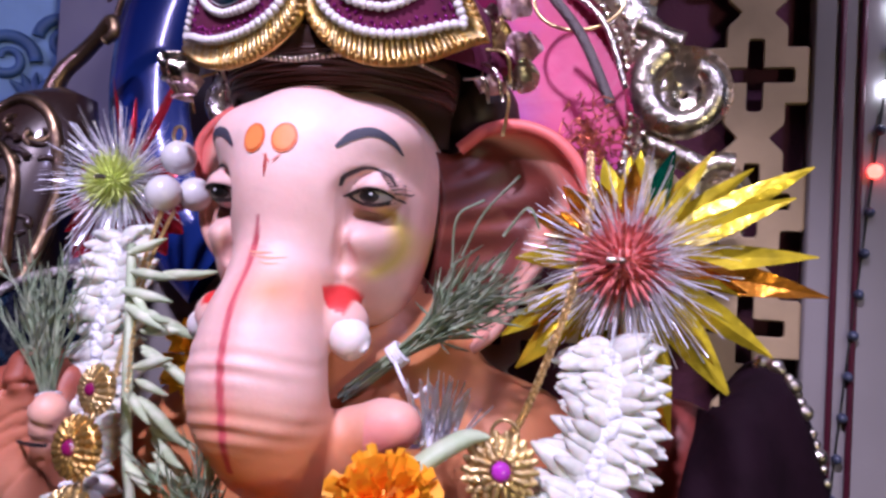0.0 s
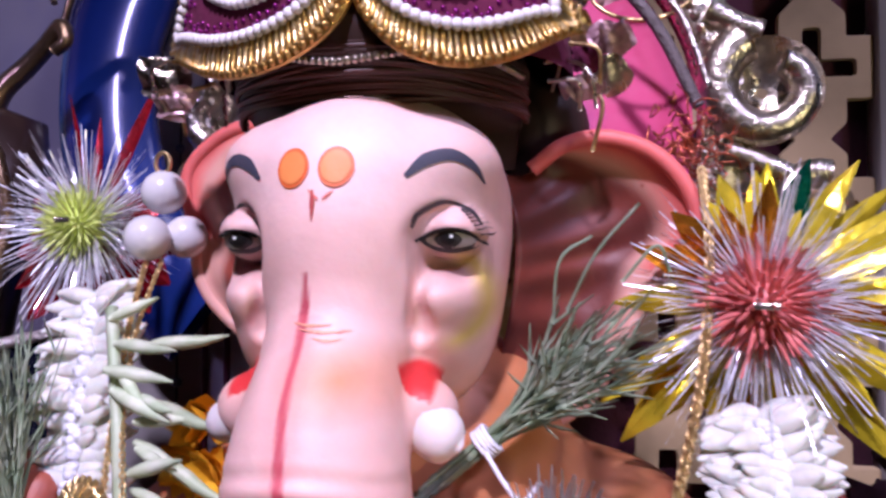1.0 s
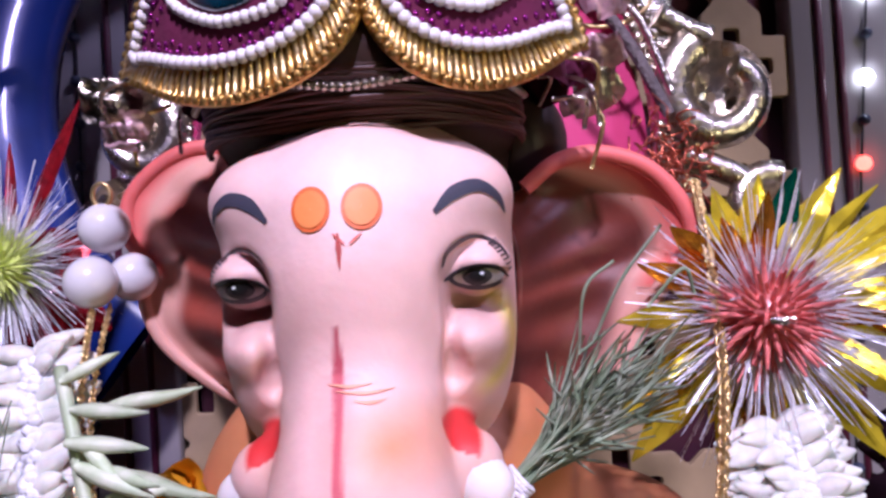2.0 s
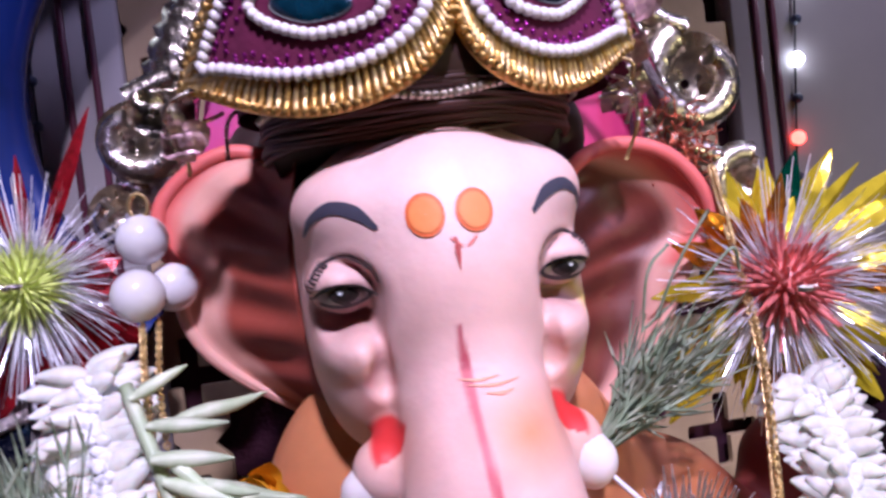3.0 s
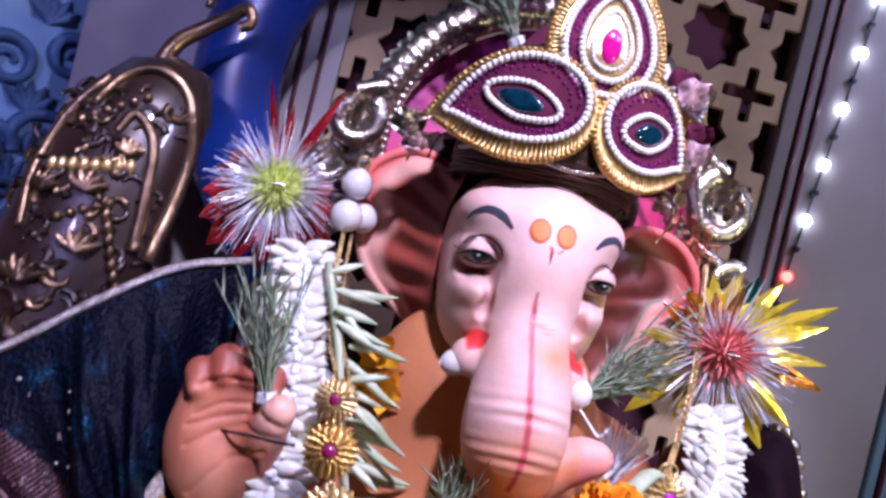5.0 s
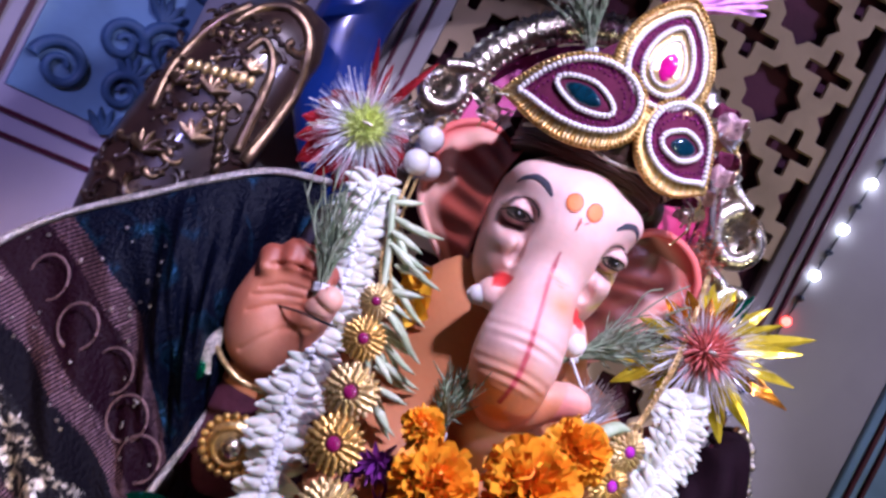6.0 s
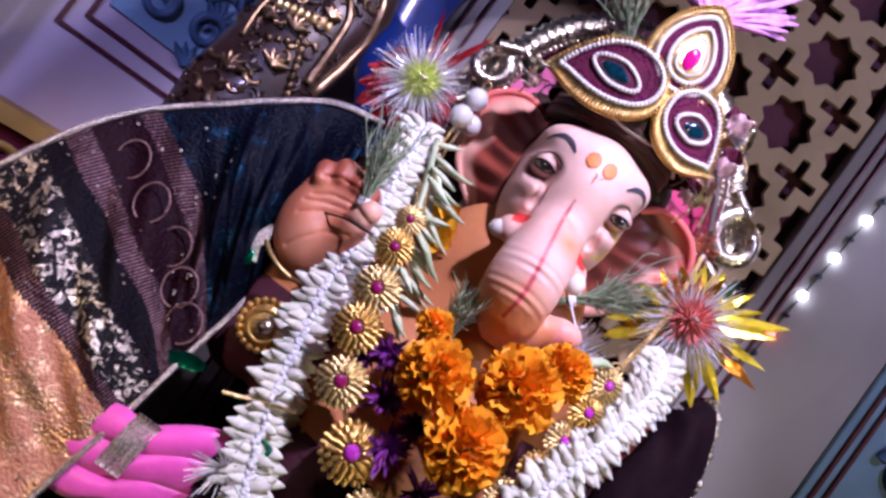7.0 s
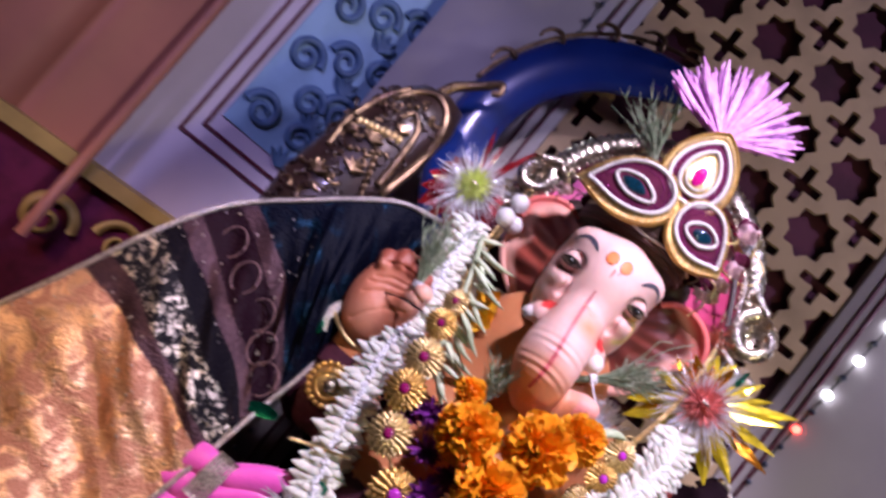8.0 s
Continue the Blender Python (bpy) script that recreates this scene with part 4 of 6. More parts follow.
for z, rx, ry, y in ((1.308, 0.0430, 0.046, 0.058), (1.3200, 0.0455, 0.036, 0.052), (1.3250, 0.0470, 0.042, 0.051), (1.331, 0.0485, 0.049, 0.050), (1.338, 0.0490, 0.0515, 0.049), (1.345, 0.046, 0.049, 0.045), (1.365, 0.042, 0.043, 0.045), (1.39, 0.030, 0.03, 0.045), (1.40, 0.004, 0.004, 0.045)):
    P.append([(CX + rx * math.cos(a), y + ry * math.sin(a) + (0.045 if z < 1.322 and math.sin(a) < 0.1 else 0.0) * min(1, max(0, -math.sin(a) + 0.1)), z) for a in np.linspace(0, 2 * np.pi, 48, endpoint=False)])
idol.grid(np.array(P), 0, (0.040, 0.016, 0.013), wrap=True)
for hx, hy in ((-1, 0.112), (1, 0.090)):
    idol.ball((CX + hx * 0.050, hy, 1.326), (0.019, 0.026, 0.022), 20, 14, 0, (0.030, 0.012, 0.010))
hr = random.Random(5)
for k in range(16):
    zz = 1.3225 + 0.0010 * k
    b = hr.uniform(0, 0.0012)
    ph, am = hr.uniform(0, 6), hr.uniform(0.0003, 0.0012)
    ry = float(np.interp(zz, (1.3200, 1.3250, 1.331, 1.338), (0.036, 0.042, 0.049, 0.0515)))
    idol.tube([(CX + (0.0475 + b) * math.cos(a), 0.051 + (ry + b) * math.sin(a), zz + am * math.sin(4 * a + ph)) for a in np.linspace(radians(185), radians(355), 36)], hr.uniform(0.0006, 0.0011), 6, 0, (0.045 + 0.03 * hr.random(), 0.017, 0.013))
statue = part("statue", idol, [M_SKIN, M_GARMENT], paint=True)
tagged(statue, "painted plaster elephant-headed idol with pink face and raised palm", "statue")

# ---- the crown ----
crown = thing("crown", "beaded gold crown with three pearl-edged medallions and gems", "crown")


BEADS = {}


def bead(name, at, r, material, parent, n=8, m=6):
    """A small round bead: all of one size and stuff share a mesh."""
    key = (name, round(r, 5), material.name)
    if key not in BEADS:
        BEADS[key] = Geo().ball((0, 0, 0), r, n, m).data(name, material)
    ob = part(name, BEADS[key], None, parent)
    ob.location = [float(q) for q in at]
    return ob


def leaf_outline(n, w, top, bottom, point_top, point_bottom):
    """A leaf or drop shape round its middle: half width w, heights above and below."""
    a = np.linspace(0, 2 * np.pi, n, endpoint=False)
    s, c = np.sin(a), np.cos(a)
    k = np.where(s > 0, point_top, point_bottom)
    x = w * np.sign(c) * np.abs(c) ** k
    z = np.where(s > 0, top, bottom) * s
    return np.stack([x, z], 1)


def medallion(name, middle, tilt, outline, y0, bend, gem_mat, gem_r, inner, label, field=None):
    ct, st = math.cos(tilt), math.sin(tilt)
    o = np.asarray(outline)
    fo = o if field is None else field

    def place(p, out):
        p = np.asarray(p, float)
        x = middle[0] + p[..., 0] * ct - p[..., 1] * st
        z = middle[1] + p[..., 0] * st + p[..., 1] * ct
        y = y0 + bend * (x - 0.0115) ** 2 + 0.25 * np.maximum(0, z - 1.385) - out
        return np.stack([x, y, z], -1)

    def plate(scale, out, lift=0.0, rings=8, shape=None):
        sh = o if shape is None else shape
        s = np.linspace(0.02, scale, rings)
        g = np.stack([place(sh * k, out + lift * (1 - (k / scale) ** 4)) for k in s])
        edge = place(sh * scale, out - 0.0022)[None]
        return Geo().grid(np.concatenate([g, edge]), wrap=True)

    def along(scale, spacing, shape=None):
        sh = (o if shape is None else shape) * scale
        sh = np.vstack([sh, sh[:1]])
        d = np.concatenate([[0], np.cumsum(np.linalg.norm(np.diff(sh, axis=0), axis=1))])
        n = max(6, int(d[-1] / spacing))
        t = np.linspace(0, d[-1], n, endpoint=False)
        return np.stack([np.interp(t, d, sh[:, i]) for i in (0, 1)], 1)

    med = part(name, plate(1.0, 0.0), M_GOLD, crown, label)
    for p in along(0.955, 0.0026):
        bead("gold_bead", place(p, 0.0006), 0.0014, M_GOLD, med, 7, 5)
    if field is None:
        for p in along(0.86, 0.0020):
            d = p / (np.linalg.norm(p) + 1e-9)
            part("gold_bugle", Geo().tube(place(np.array([p - d * 0.0016, p, p + d * 0.0018]), 0.0012), [0.0007, 0.0010, 0.0007], 5), M_PALEGOLD, med)
    else:
        for i in np.linspace(0, len(o), 96, endpoint=False):
            k = int(i)
            f, n2 = i - k, (k + 1) % len(o)
            a, b = (fo[k] + (fo[n2] - fo[k]) * f) * 0.78, (o[k] + (o[n2] - o[k]) * f) * 0.93
            if np.linalg.norm(b - a) > 0.0022:
                part("gold_bugle", Geo().tube(place(np.array([a, (a + b) / 2, b]), 0.0014), [0.0006, 0.0009, 0.0007], 5), M_PALEGOLD if k % 3 else M_GOLD, med)
    part("velvet_field", plate(0.74, 0.0012, 0.0006, shape=fo), M_VELVET, med)
    for p in along(0.735, 0.0026, fo):
        bead("pearl", place(p, 0.0024), 0.0019, M_SEED, med)
    rr = random.Random(name)
    for p in np.vstack([along(0.64, 0.0022, fo), along(0.55, 0.0030, fo)]):
        bead("sequin", place(p + np.array([rr.uniform(-7e-4, 7e-4), rr.uniform(-7e-4, 7e-4)]), 0.0017), 0.0009, M_SEQUIN, med, 6, 4)
    ins = inner
    part("inner_field", plate(1.0, 0.0022, 0.0008, shape=ins * 0.9), M_PALEGOLD if gem_mat is M_MAGENTA else M_VELVET, med)
    for p in along(1.0, 0.0024, ins):
        bead("pearl", place(p, 0.0030), 0.0017, M_SEED, med)
    if gem_mat is M_MAGENTA:
        for p in along(0.68, 0.0020, ins):
            bead("pearl", place(p, 0.0032), 0.0011, M_SEED, med)
    if gem_mat is M_TEAL:
        part("gem", plate(1.0, 0.0034, 0.0012, shape=ins * 0.62), gem_mat, med, "flat dark teal glass gem")
        return med
    q = place(np.zeros(2), 0.0030)
    part("gem", Geo().ball(q, (gem_r[0], 0.0026, gem_r[1]), 18, 10, turn=[[ct, 0, -st], [0, 1, 0], [st, 0, ct]]), gem_mat, med, "faceted glass gem")
    return med




def paisley(n, w, h, s):
    """A rounded leaf whose outer end runs out, turned down, to a point on side s."""
    a = np.linspace(0, 2 * np.pi, n, endpoint=False)
    k = (1 - np.cos(a)) / 2
    up = np.sin(a) > 0
    z = h * np.sign(np.sin(a)) * np.abs(np.sin(a)) ** (0.92 + 0.8 * k ** 3) * np.where(up, 1 - 0.20 * k ** 2, 1 - 0.62 * k ** 3) - 0.0115 * k ** 4
    return np.stack([-s * w * np.cos(a), z], 1)


def turned(shape, angle):
    c, n = math.cos(radians(angle)), math.sin(radians(angle))
    return shape @ np.array([[c, n], [-n, c]])


eye_in = leaf_outline(48, 0.0170, 0.0082, 0.0082, 1.45, 1.45)
for side_x, wide, sgn, spin in ((-0.0225, 0.0385, -1, -13), (0.0440, 0.0310, 1, 14)):
    edge = paisley(96, wide, 0.0282, sgn)
    lining = (paisley(96, wide * 0.79, 0.0205, sgn) + np.array([-sgn * 0.0010, 0.0032])) / 0.735
    medallion("side_medallion", (side_x, 1.3545), 0.0, edge, -0.0062, 8.0, M_TEAL, (0, 0), turned(eye_in * np.array([wide / 0.0385, 1.0]), spin) + np.array([-sgn * 0.003, 0.001]), "maroon paisley medallion with a teal gem", lining)
drop = leaf_outline(72, 0.0290, 0.048, 0.030, 1.55, 0.9)
drop_in = leaf_outline(48, 0.0135, 0.026, 0.0155, 1.5, 0.9)
medallion("top_medallion", (0.0130, 1.3880), 0.0, drop, -0.004, 4.0, M_MAGENTA, (0.0050, 0.0085), drop_in, "drop-shaped medallion with magenta gem")
part("centre_boss", Geo().ball((0.0135, -0.0050, 1.3560), (0.0060, 0.0030, 0.0085), 20, 12), M_GOLD, crown, "small domed gold boss")
# chevron of beads where the medallions meet, and the band under them
for k in range(16):
    f = k / 15
    for s in (-1, 1):
        bead("gold_bead", (0.0115 + s * (0.002 + 0.016 * f), -0.003 + 0.008 * f, 1.343 + 0.018 * (1 - abs(2 * f - 0.6))), 0.0014, M_GOLD, crown, 7, 5)
for a in np.linspace(radians(200), radians(340), 62):
    bead("silver_bead", (CX + 0.0505 * math.cos(a), 0.050 + 0.0520 * math.sin(a), 1.3310 + 0.003 * abs(math.cos(a)) + 0.0015 * math.sin(5 * a)), 0.0013, M_SILVER, crown, 7, 5)
P = []
for z, r in ((1.335, 0.052), (1.36, 0.050), (1.380, 0.036), (1.400, 0.024), (1.418, 0.012), (1.425, 0.002)):
    P.append([(CX + 0.004 + 1.14 * r * math.cos(a), 0.050 + r * 0.95 * math.sin(a), z) for a in np.linspace(0, 2 * np.pi, 40, endpoint=False)])
part("cap", Geo().grid(np.array(P), wrap=True), M_VELVET, crown, "maroon velvet cap")
# cord and wire trimmings at the temples
rnd = random.Random(11)
for s, x0, count in ((1, 0.072, 5), (-1, -0.050, 3)):
    for k in range(count):
        a = np.array([x0 + rnd.uniform(-0.012, 0.012), 0.035 + rnd.uniform(-0.01, 0.02), 1.338 + rnd.uniform(-0.008, 0.008)])
        b = a + np.array([s * rnd.uniform(0.002, 0.018), rnd.uniform(-0.004, 0.012), rnd.uniform(-0.022, -0.006)])
        part("trim_cord", Geo().tube(curve([a, (a + b) / 2 + np.array([s * 0.004, -0.005, 0.003]), b], 12), 0.0007, 6), M_SILVER if k % 3 else M_PALEGOLD, crown)
g = Geo()
for k in range(70):
    a = np.array([0.1110, 0.074, 1.314]) + np.array([rnd.gauss(0, 0.005), rnd.gauss(0, 0.004), rnd.gauss(0, 0.007)])
    pts = [a]
    for j in range(4):
        pts.append(pts[-1] + np.array([rnd.gauss(0, 0.0026), rnd.gauss(0, 0.002), rnd.gauss(0, 0.003)]))
    g.tube(curve(pts, 10), 0.00035, 4)
tagged(part("copper_wire_tangle", g, mat("copper_wire", (0.55, 0.14, 0.08), 0.3, 0.9), crown), kind="stuff")

# crumpled silver leaves standing at the temples
M_ORGANZA = mat("pale_pink_organza", (0.72, 0.45, 0.50), 0.35, 0.35, vary=0.3, scale=150, bump=0.4, bump_scale=250)
for sx, px, count in ((1, 0.070, 13), (-1, -0.053, 2)):
    for k in range(count):
        o = np.array([px + sx * (0.008 * (k % 2) + rnd.uniform(-0.003, 0.004)), 0.046 + rnd.uniform(-0.014, 0.014), 1.326 + 0.0058 * k])
        tilt, big = rnd.uniform(-0.8, 0.8), rnd.uniform(0.75, 1.25)
        rows = []
        for f in np.linspace(0, 1, 8):
            w = big * (0.0085 * math.sin(math.pi * (0.12 + 0.86 * f)) + 0.0006)
            c = o + big * np.array([sx * (0.008 + 0.006 * tilt) * f, -0.005 * f, (0.018 - 0.010 * abs(tilt)) * f - 0.006 * f * f])
            rows.append([c + np.array([w * u * 0.8, 0.0028 * math.sin(5 * u + 9 * f + k) + 0.003 * u * u, -w * u * (0.45 + 0.4 * tilt) * sx]) for u in np.linspace(-1, 1, 7)])
        part("crumpled_leaf", Geo().grid(np.array(rows)), (M_ORGANZA, M_SILVER, M_VELVET, M_ORGANZA, M_PALEGOLD)[k % 5], crown, "crumpled foil and organza leaf")

# white pompom by the crown
pom = thing("pompom", "small white frayed pompom pinned beside the crown", "pompom")
g = Geo()
for k in range(46):
    d = np.array([rnd.gauss(0.5, 0.6), rnd.gauss(-0.5, 0.6), rnd.gauss(0.3, 0.6)])
    d /= np.linalg.norm(d)
    o = np.array([0.076, 0.050, 1.386])
    g.tube([o, o + d * 0.007, o + d * 0.012], [0.0016, 0.0014, 0.0004], 5)
tagged(part("tuft", g, M_COTTON, pom), kind="stuff")

# ---- the silver arch behind the head ----
arch = thing("halo_arch", "tarnished silver arch with beaded rim and curled volutes", "halo")
HC = np.array([0.026, 0.142, 1.338])
N = 150
P = []
for i in range(N + 1):
    t = radians(-28 + 236 * i / N)
    ridge = 0.0026 * (0.5 + 0.5 * math.cos(i * 2 * math.pi / 2.5))
    row = []
    for r, y in ((0.099, 0.003), (0.101, -0.003), (0.106, -0.006), (0.112, -0.005 - ridge), (0.118, -0.003 - ridge), (0.1235 + 0.0015 * math.cos(i * 2 * math.pi / 2.5), 0.000), (0.121, 0.004), (0.105, 0.005)):
        row.append(HC + np.array([r * math.cos(t), y, r * math.sin(t)]))
    P.append(row)
part("ridged_band", Geo().grid(np.array(P), wrap=True), M_SILVER, arch)
for r, n, s in ((0.1005, 84, 0.0026), (0.1075, 70, 0.0021)):
    g = Geo()
    for i in range(n):
        t = radians(-25 + 230 * i / (n - 1))
        g.ball(HC + np.array([r * math.cos(t), -0.007, r * math.sin(t)]), s, 8, 6)
    part("bead_rim", g, M_SILVER, arch)
disc = []
for r in np.linspace(0.004, 0.098, 8):
    disc.append([HC + np.array([r * math.cos(t), 0.006 + 0.003 * math.sin(3 * t) * r / 0.1 - 0.006 * (1 - r / 0.098), r * math.sin(t)]) for t in np.linspace(radians(-24), radians(204), 72)])
part("satin_backing", Geo().grid(np.array(disc)), M_PINKSATIN, arch, "magenta and purple satin backing")


def volute(c, r, thick, flip, turns, tilt=0.0):
    a = np.linspace(0, turns * 2 * math.pi, 60)
    rad = r * (1 - 0.50 * a / a[-1])
    pts = [np.asarray(c) + np.array([flip * k * math.cos(t + tilt), -0.006 * (t / a[-1]), k * math.sin(t + tilt)]) for t, k in zip(a, rad)]
    return pts, np.linspace(thick, thick * 0.5, 60)


for c, r, th, fl, tilt in (((0.152, 0.136, 1.350), 0.0225, 0.0100, 1, 2.0), ((-0.096, 0.138, 1.347), 0.0165, 0.0078, -1, 2.2), ((-0.108, 0.146, 1.317), 0.0135, 0.0048, -1, 1.6), ((0.170, 0.136, 1.300), 0.015, 0.006, 1, 1.2)):
    pts, rr = volute(c, r, th, fl, 0.86, tilt)
    vol = part("volute", Geo().tube(pts, rr, 12), M_SILVER, arch)
    dish = []
    for k in np.linspace(0.1, 1, 7):
        dish.append([np.asarray(c) + np.array([fl * r * k * math.cos(t), 0.008 - 0.010 * k * k, r * k * math.sin(t)]) for t in np.linspace(0, 2 * np.pi, 32, endpoint=False)])
    part("dish", Geo().grid(np.array(dish), wrap=True), M_SILVER, vol)
    for k in range(11):
        t = -0.9 + 1.9 * k / 10
        bead("silver_bead", np.asarray(c) + np.array([fl * r * 0.62 * math.cos(t), -0.004, r * 0.62 * math.sin(t)]), 0.0013, M_SILVER, vol, 7, 5)
for pts in ([(0.128, 0.135, 1.385), (0.140, 0.136, 1.378), (0.150, 0.136, 1.374)], [(-0.078, 0.138, 1.372), (-0.09, 0.138, 1.368), (-0.098, 0.138, 1.364)], [(-0.083, 0.140, 1.330), (-0.092, 0.143, 1.322), (-0.10, 0.145, 1.328)], [(0.134, 0.136, 1.325), (0.150, 0.136, 1.318), (0.162, 0.136, 1.312)]):
    part("scroll_arm", Geo().tube(curve(pts, 14), 0.0055, 10), M_SILVER, arch)
# loop of wire and dark braid hanging at the arch
part("wire_loop", Geo().tube([(0.100 + 0.022 * math.cos(t), 0.118 + 0.004 * math.sin(t), 1.392 + 0.017 * math.sin(t)) for t in np.linspace(0.2, 2 * math.pi, 40)], 0.0009, 6), M_PALEGOLD, arch)
part("dark_braid", Geo().tube(curve([(0.088, 0.100, 1.388), (0.104, 0.098, 1.366), (0.118, 0.095, 1.335)], 24), 0.0024, 8), mat("grey_braid", (0.16, 0.13, 0.13), 0.5, 0.5, bump=0.8, bump_scale=700), arch)
part("dark_braid", Geo().tube(curve([(0.092, 0.112, 1.396), (0.112, 0.110, 1.378), (0.124, 0.108, 1.345)], 24), 0.0015, 8), M_SILVER, arch)

# ---- plume ----
plume = thing("plume", "bright pink translucent fan plume behind the crown", "plume")
rnd = random.Random(3)
pb = np.array([0.012, 0.046, 1.440])
for k in range(130):
    a = radians(-62 + 118 * k / 129 + rnd.uniform(-3, 3))
    ln = rnd.uniform(0.070, 0.090) * (1 - 0.12 * abs(a))
    d = np.array([math.sin(a), rnd.uniform(0.20, 0.50), math.cos(a) * 0.95])
    d /= np.linalg.norm(d)
    side_v = np.cross(d, (0, 1, 0))
    side_v /= np.linalg.norm(side_v)
    rows = []
    for f in (0, 0.3, 0.6, 0.85, 1.0):
        w = 0.0006 + 0.0015 * f if f < 0.95 else 0.0006
        c = pb + d * ln * f + np.array([0, 0.006 * math.sin(3 * f + k), 0])
        rows.append([c - side_v * w, c + np.array([0, -0.0008, 0]), c + side_v * w])
    part("plume_blade", Geo().grid(np.array(rows)), M_PLUME, plume)

# ---- tinsel flowers ----


def strip(o, d, length, width, droop=0.0, fold=0.0, twist=0.0):
    """A narrow folded ribbon from o along d."""
    d = np.asarray(d, float) / np.linalg.norm(d)
    s = np.cross(d, (0.3, 1, 0.1))
    s /= np.linalg.norm(s)
    n = np.cross(s, d)
    rows = []
    for f in (0, 0.2, 0.4, 0.6, 0.8, 0.92, 1.0):
        w = width * (0.06 + 0.94 * math.sin(min(1, f * 0.86 + 0.14) * math.pi) if fold else 1 - 0.55 * f)
        ca, sa = math.cos(twist * f), math.sin(twist * f)
        sv = s * ca + n * sa
        c = o + d * length * f + np.array([0, 0, -droop * f * f])
        rows.append([c - sv * w, c + (n * ca - s * sa) * fold * w, c + sv * w])
    return np.array(rows)


def tinsel_flower(name, label, c, aim, core_mat, core_r, core_n, spike_w, tin_n, tin_r, leaves, leaf_mat, leaf_w, seed):
    r = random.Random(seed)
    fl = thing(name, label, "artificial flower", group="tinsel flowers")
    c, aim = np.asarray(c, float), np.asarray(aim, float) / np.linalg.norm(aim)
    T = frame_of(aim)
    back = c - aim * 0.010
    for ang, ln, wd, lift, m in leaves:
        t = radians(ang)
        d = T @ np.array([0, 0, lift]) + np.array([math.cos(t), 0.10, math.sin(t)])
        part("foil_leaf", Geo().grid(strip(back + d * 0.008, d, ln * 0.88, wd * 0.85, 0.004, r.choice((-0.3, 0.25)), r.uniform(-0.9, 0.9))), m or leaf_mat, fl, smooth=False)
    for grp in range(4):
        g = Geo()
        for k in range(tin_n // 4):
            z, t = r.uniform(-0.12, 0.75), r.uniform(0, 2 * math.pi)
            q = math.sqrt(1 - z * z)
            d = T @ np.array([q * math.cos(t), q * math.sin(t), z])
            g.grid(strip(c - aim * 0.004, d, tin_r * r.uniform(0.45, 1.2), r.uniform(0.00022, 0.00052), r.uniform(-0.005, 0.012), 0.0, r.uniform(-2.5, 2.5)))
        part("tinsel_tuft", g, M_TINSEL, fl, "silver tinsel strands")
    for k in range(core_n):
        z = 1 - 1.35 * (k + 0.5) / core_n
        t = k * 2.39996
        q = math.sqrt(max(0, 1 - z * z))
        d = T @ np.array([q * math.cos(t), q * math.sin(t), z])
        L = core_r * r.uniform(0.65, 1.15)
        b = c + aim * 0.003
        part("spike", Geo().tube([b + d * core_r * 0.15, b + d * L * 0.7, b + d * L], [spike_w, spike_w * 0.9, spike_w * 0.35], 5), core_mat, fl)
    part("core", Geo().ball(c + aim * 0.003, core_r * 0.5, 12, 8), core_mat, fl)
    part("clip", Geo().tube([c + aim * (core_r * 0.9) + T[:, 0] * 0.003, c + aim * (core_r * 1.02), c + aim * (core_r * 0.9) - T[:, 0] * 0.0025], 0.0012, 6), M_SILVER, fl)
    return fl


O_ = mat("orange_foil", (0.85, 0.32, 0.03), 0.22, 0.9, vary=0.3, scale=100, bump=0.3, bump_scale=150)
gold_leaves = [(33, 0.080, 0.0065, 0.1, None), (27, 0.066, 0.006, 0.2, None), (8, 0.070, 0.006, 0.05, None), (-4, 0.075, 0.0075, 0.0, O_), (-28, 0.060, 0.007, 0.1, None),
               (-48, 0.058, 0.0085, 0.15, None), (-72, 0.062, 0.0085, 0.2, None), (-92, 0.052, 0.008, 0.25, O_), (-112, 0.040, 0.008, 0.2, None), (-136, 0.058, 0.0085, 0.1, None), (-150, 0.055, 0.007, 0.15, None),
               (58, 0.056, 0.0065, 0.1, None), (72, 0.050, 0.0065, 0.1, M_GREENFOIL), (86, 0.046, 0.0065, 0.15, None), (104, 0.044, 0.007, 0.1, None), (128, 0.040, 0.007, 0.2, O_), (150, 0.034, 0.007, 0.2, None), (44, 0.062, 0.005, 0.0, None)]
fr = random.Random(77)
gold_leaves += [(fr.uniform(-180, 180), fr.uniform(0.030, 0.044), fr.uniform(0.004, 0.007), fr.uniform(0.1, 0.45), O_ if fr.random() < 0.2 else None) for k in range(22)]
tinsel_flower("tinsel_flower", "artificial flower with coral spikes, silver tinsel and gold foil leaves", (0.128, 0.046, 1.263), (-0.18, -1, 0.02), M_REDSPIKE, 0.0205, 150, 0.00105, 760, 0.0375, gold_leaves, M_GOLDFOIL, 0.007, 21)
red_leaves = [(a, l * 0.86, 0.0125, q, None) for a, l, q in ((-150, 0.046, 0.1), (-170, 0.042, 0.05), (168, 0.036, 0.05), (-130, 0.050, 0.15), (-110, 0.048, 0.2), (-90, 0.046, 0.25), (-70, 0.046, 0.2), (-50, 0.044, 0.15), (-30, 0.042, 0.1), (-10, 0.038, 0.1), (150, 0.034, 0.1), (20, 0.032, 0.1))]
red_leaves += [(106, 0.066, 0.0034, 0.0, None), (70, 0.072, 0.0036, 0.0, None), (92, 0.05, 0.003, 0.0, None)]
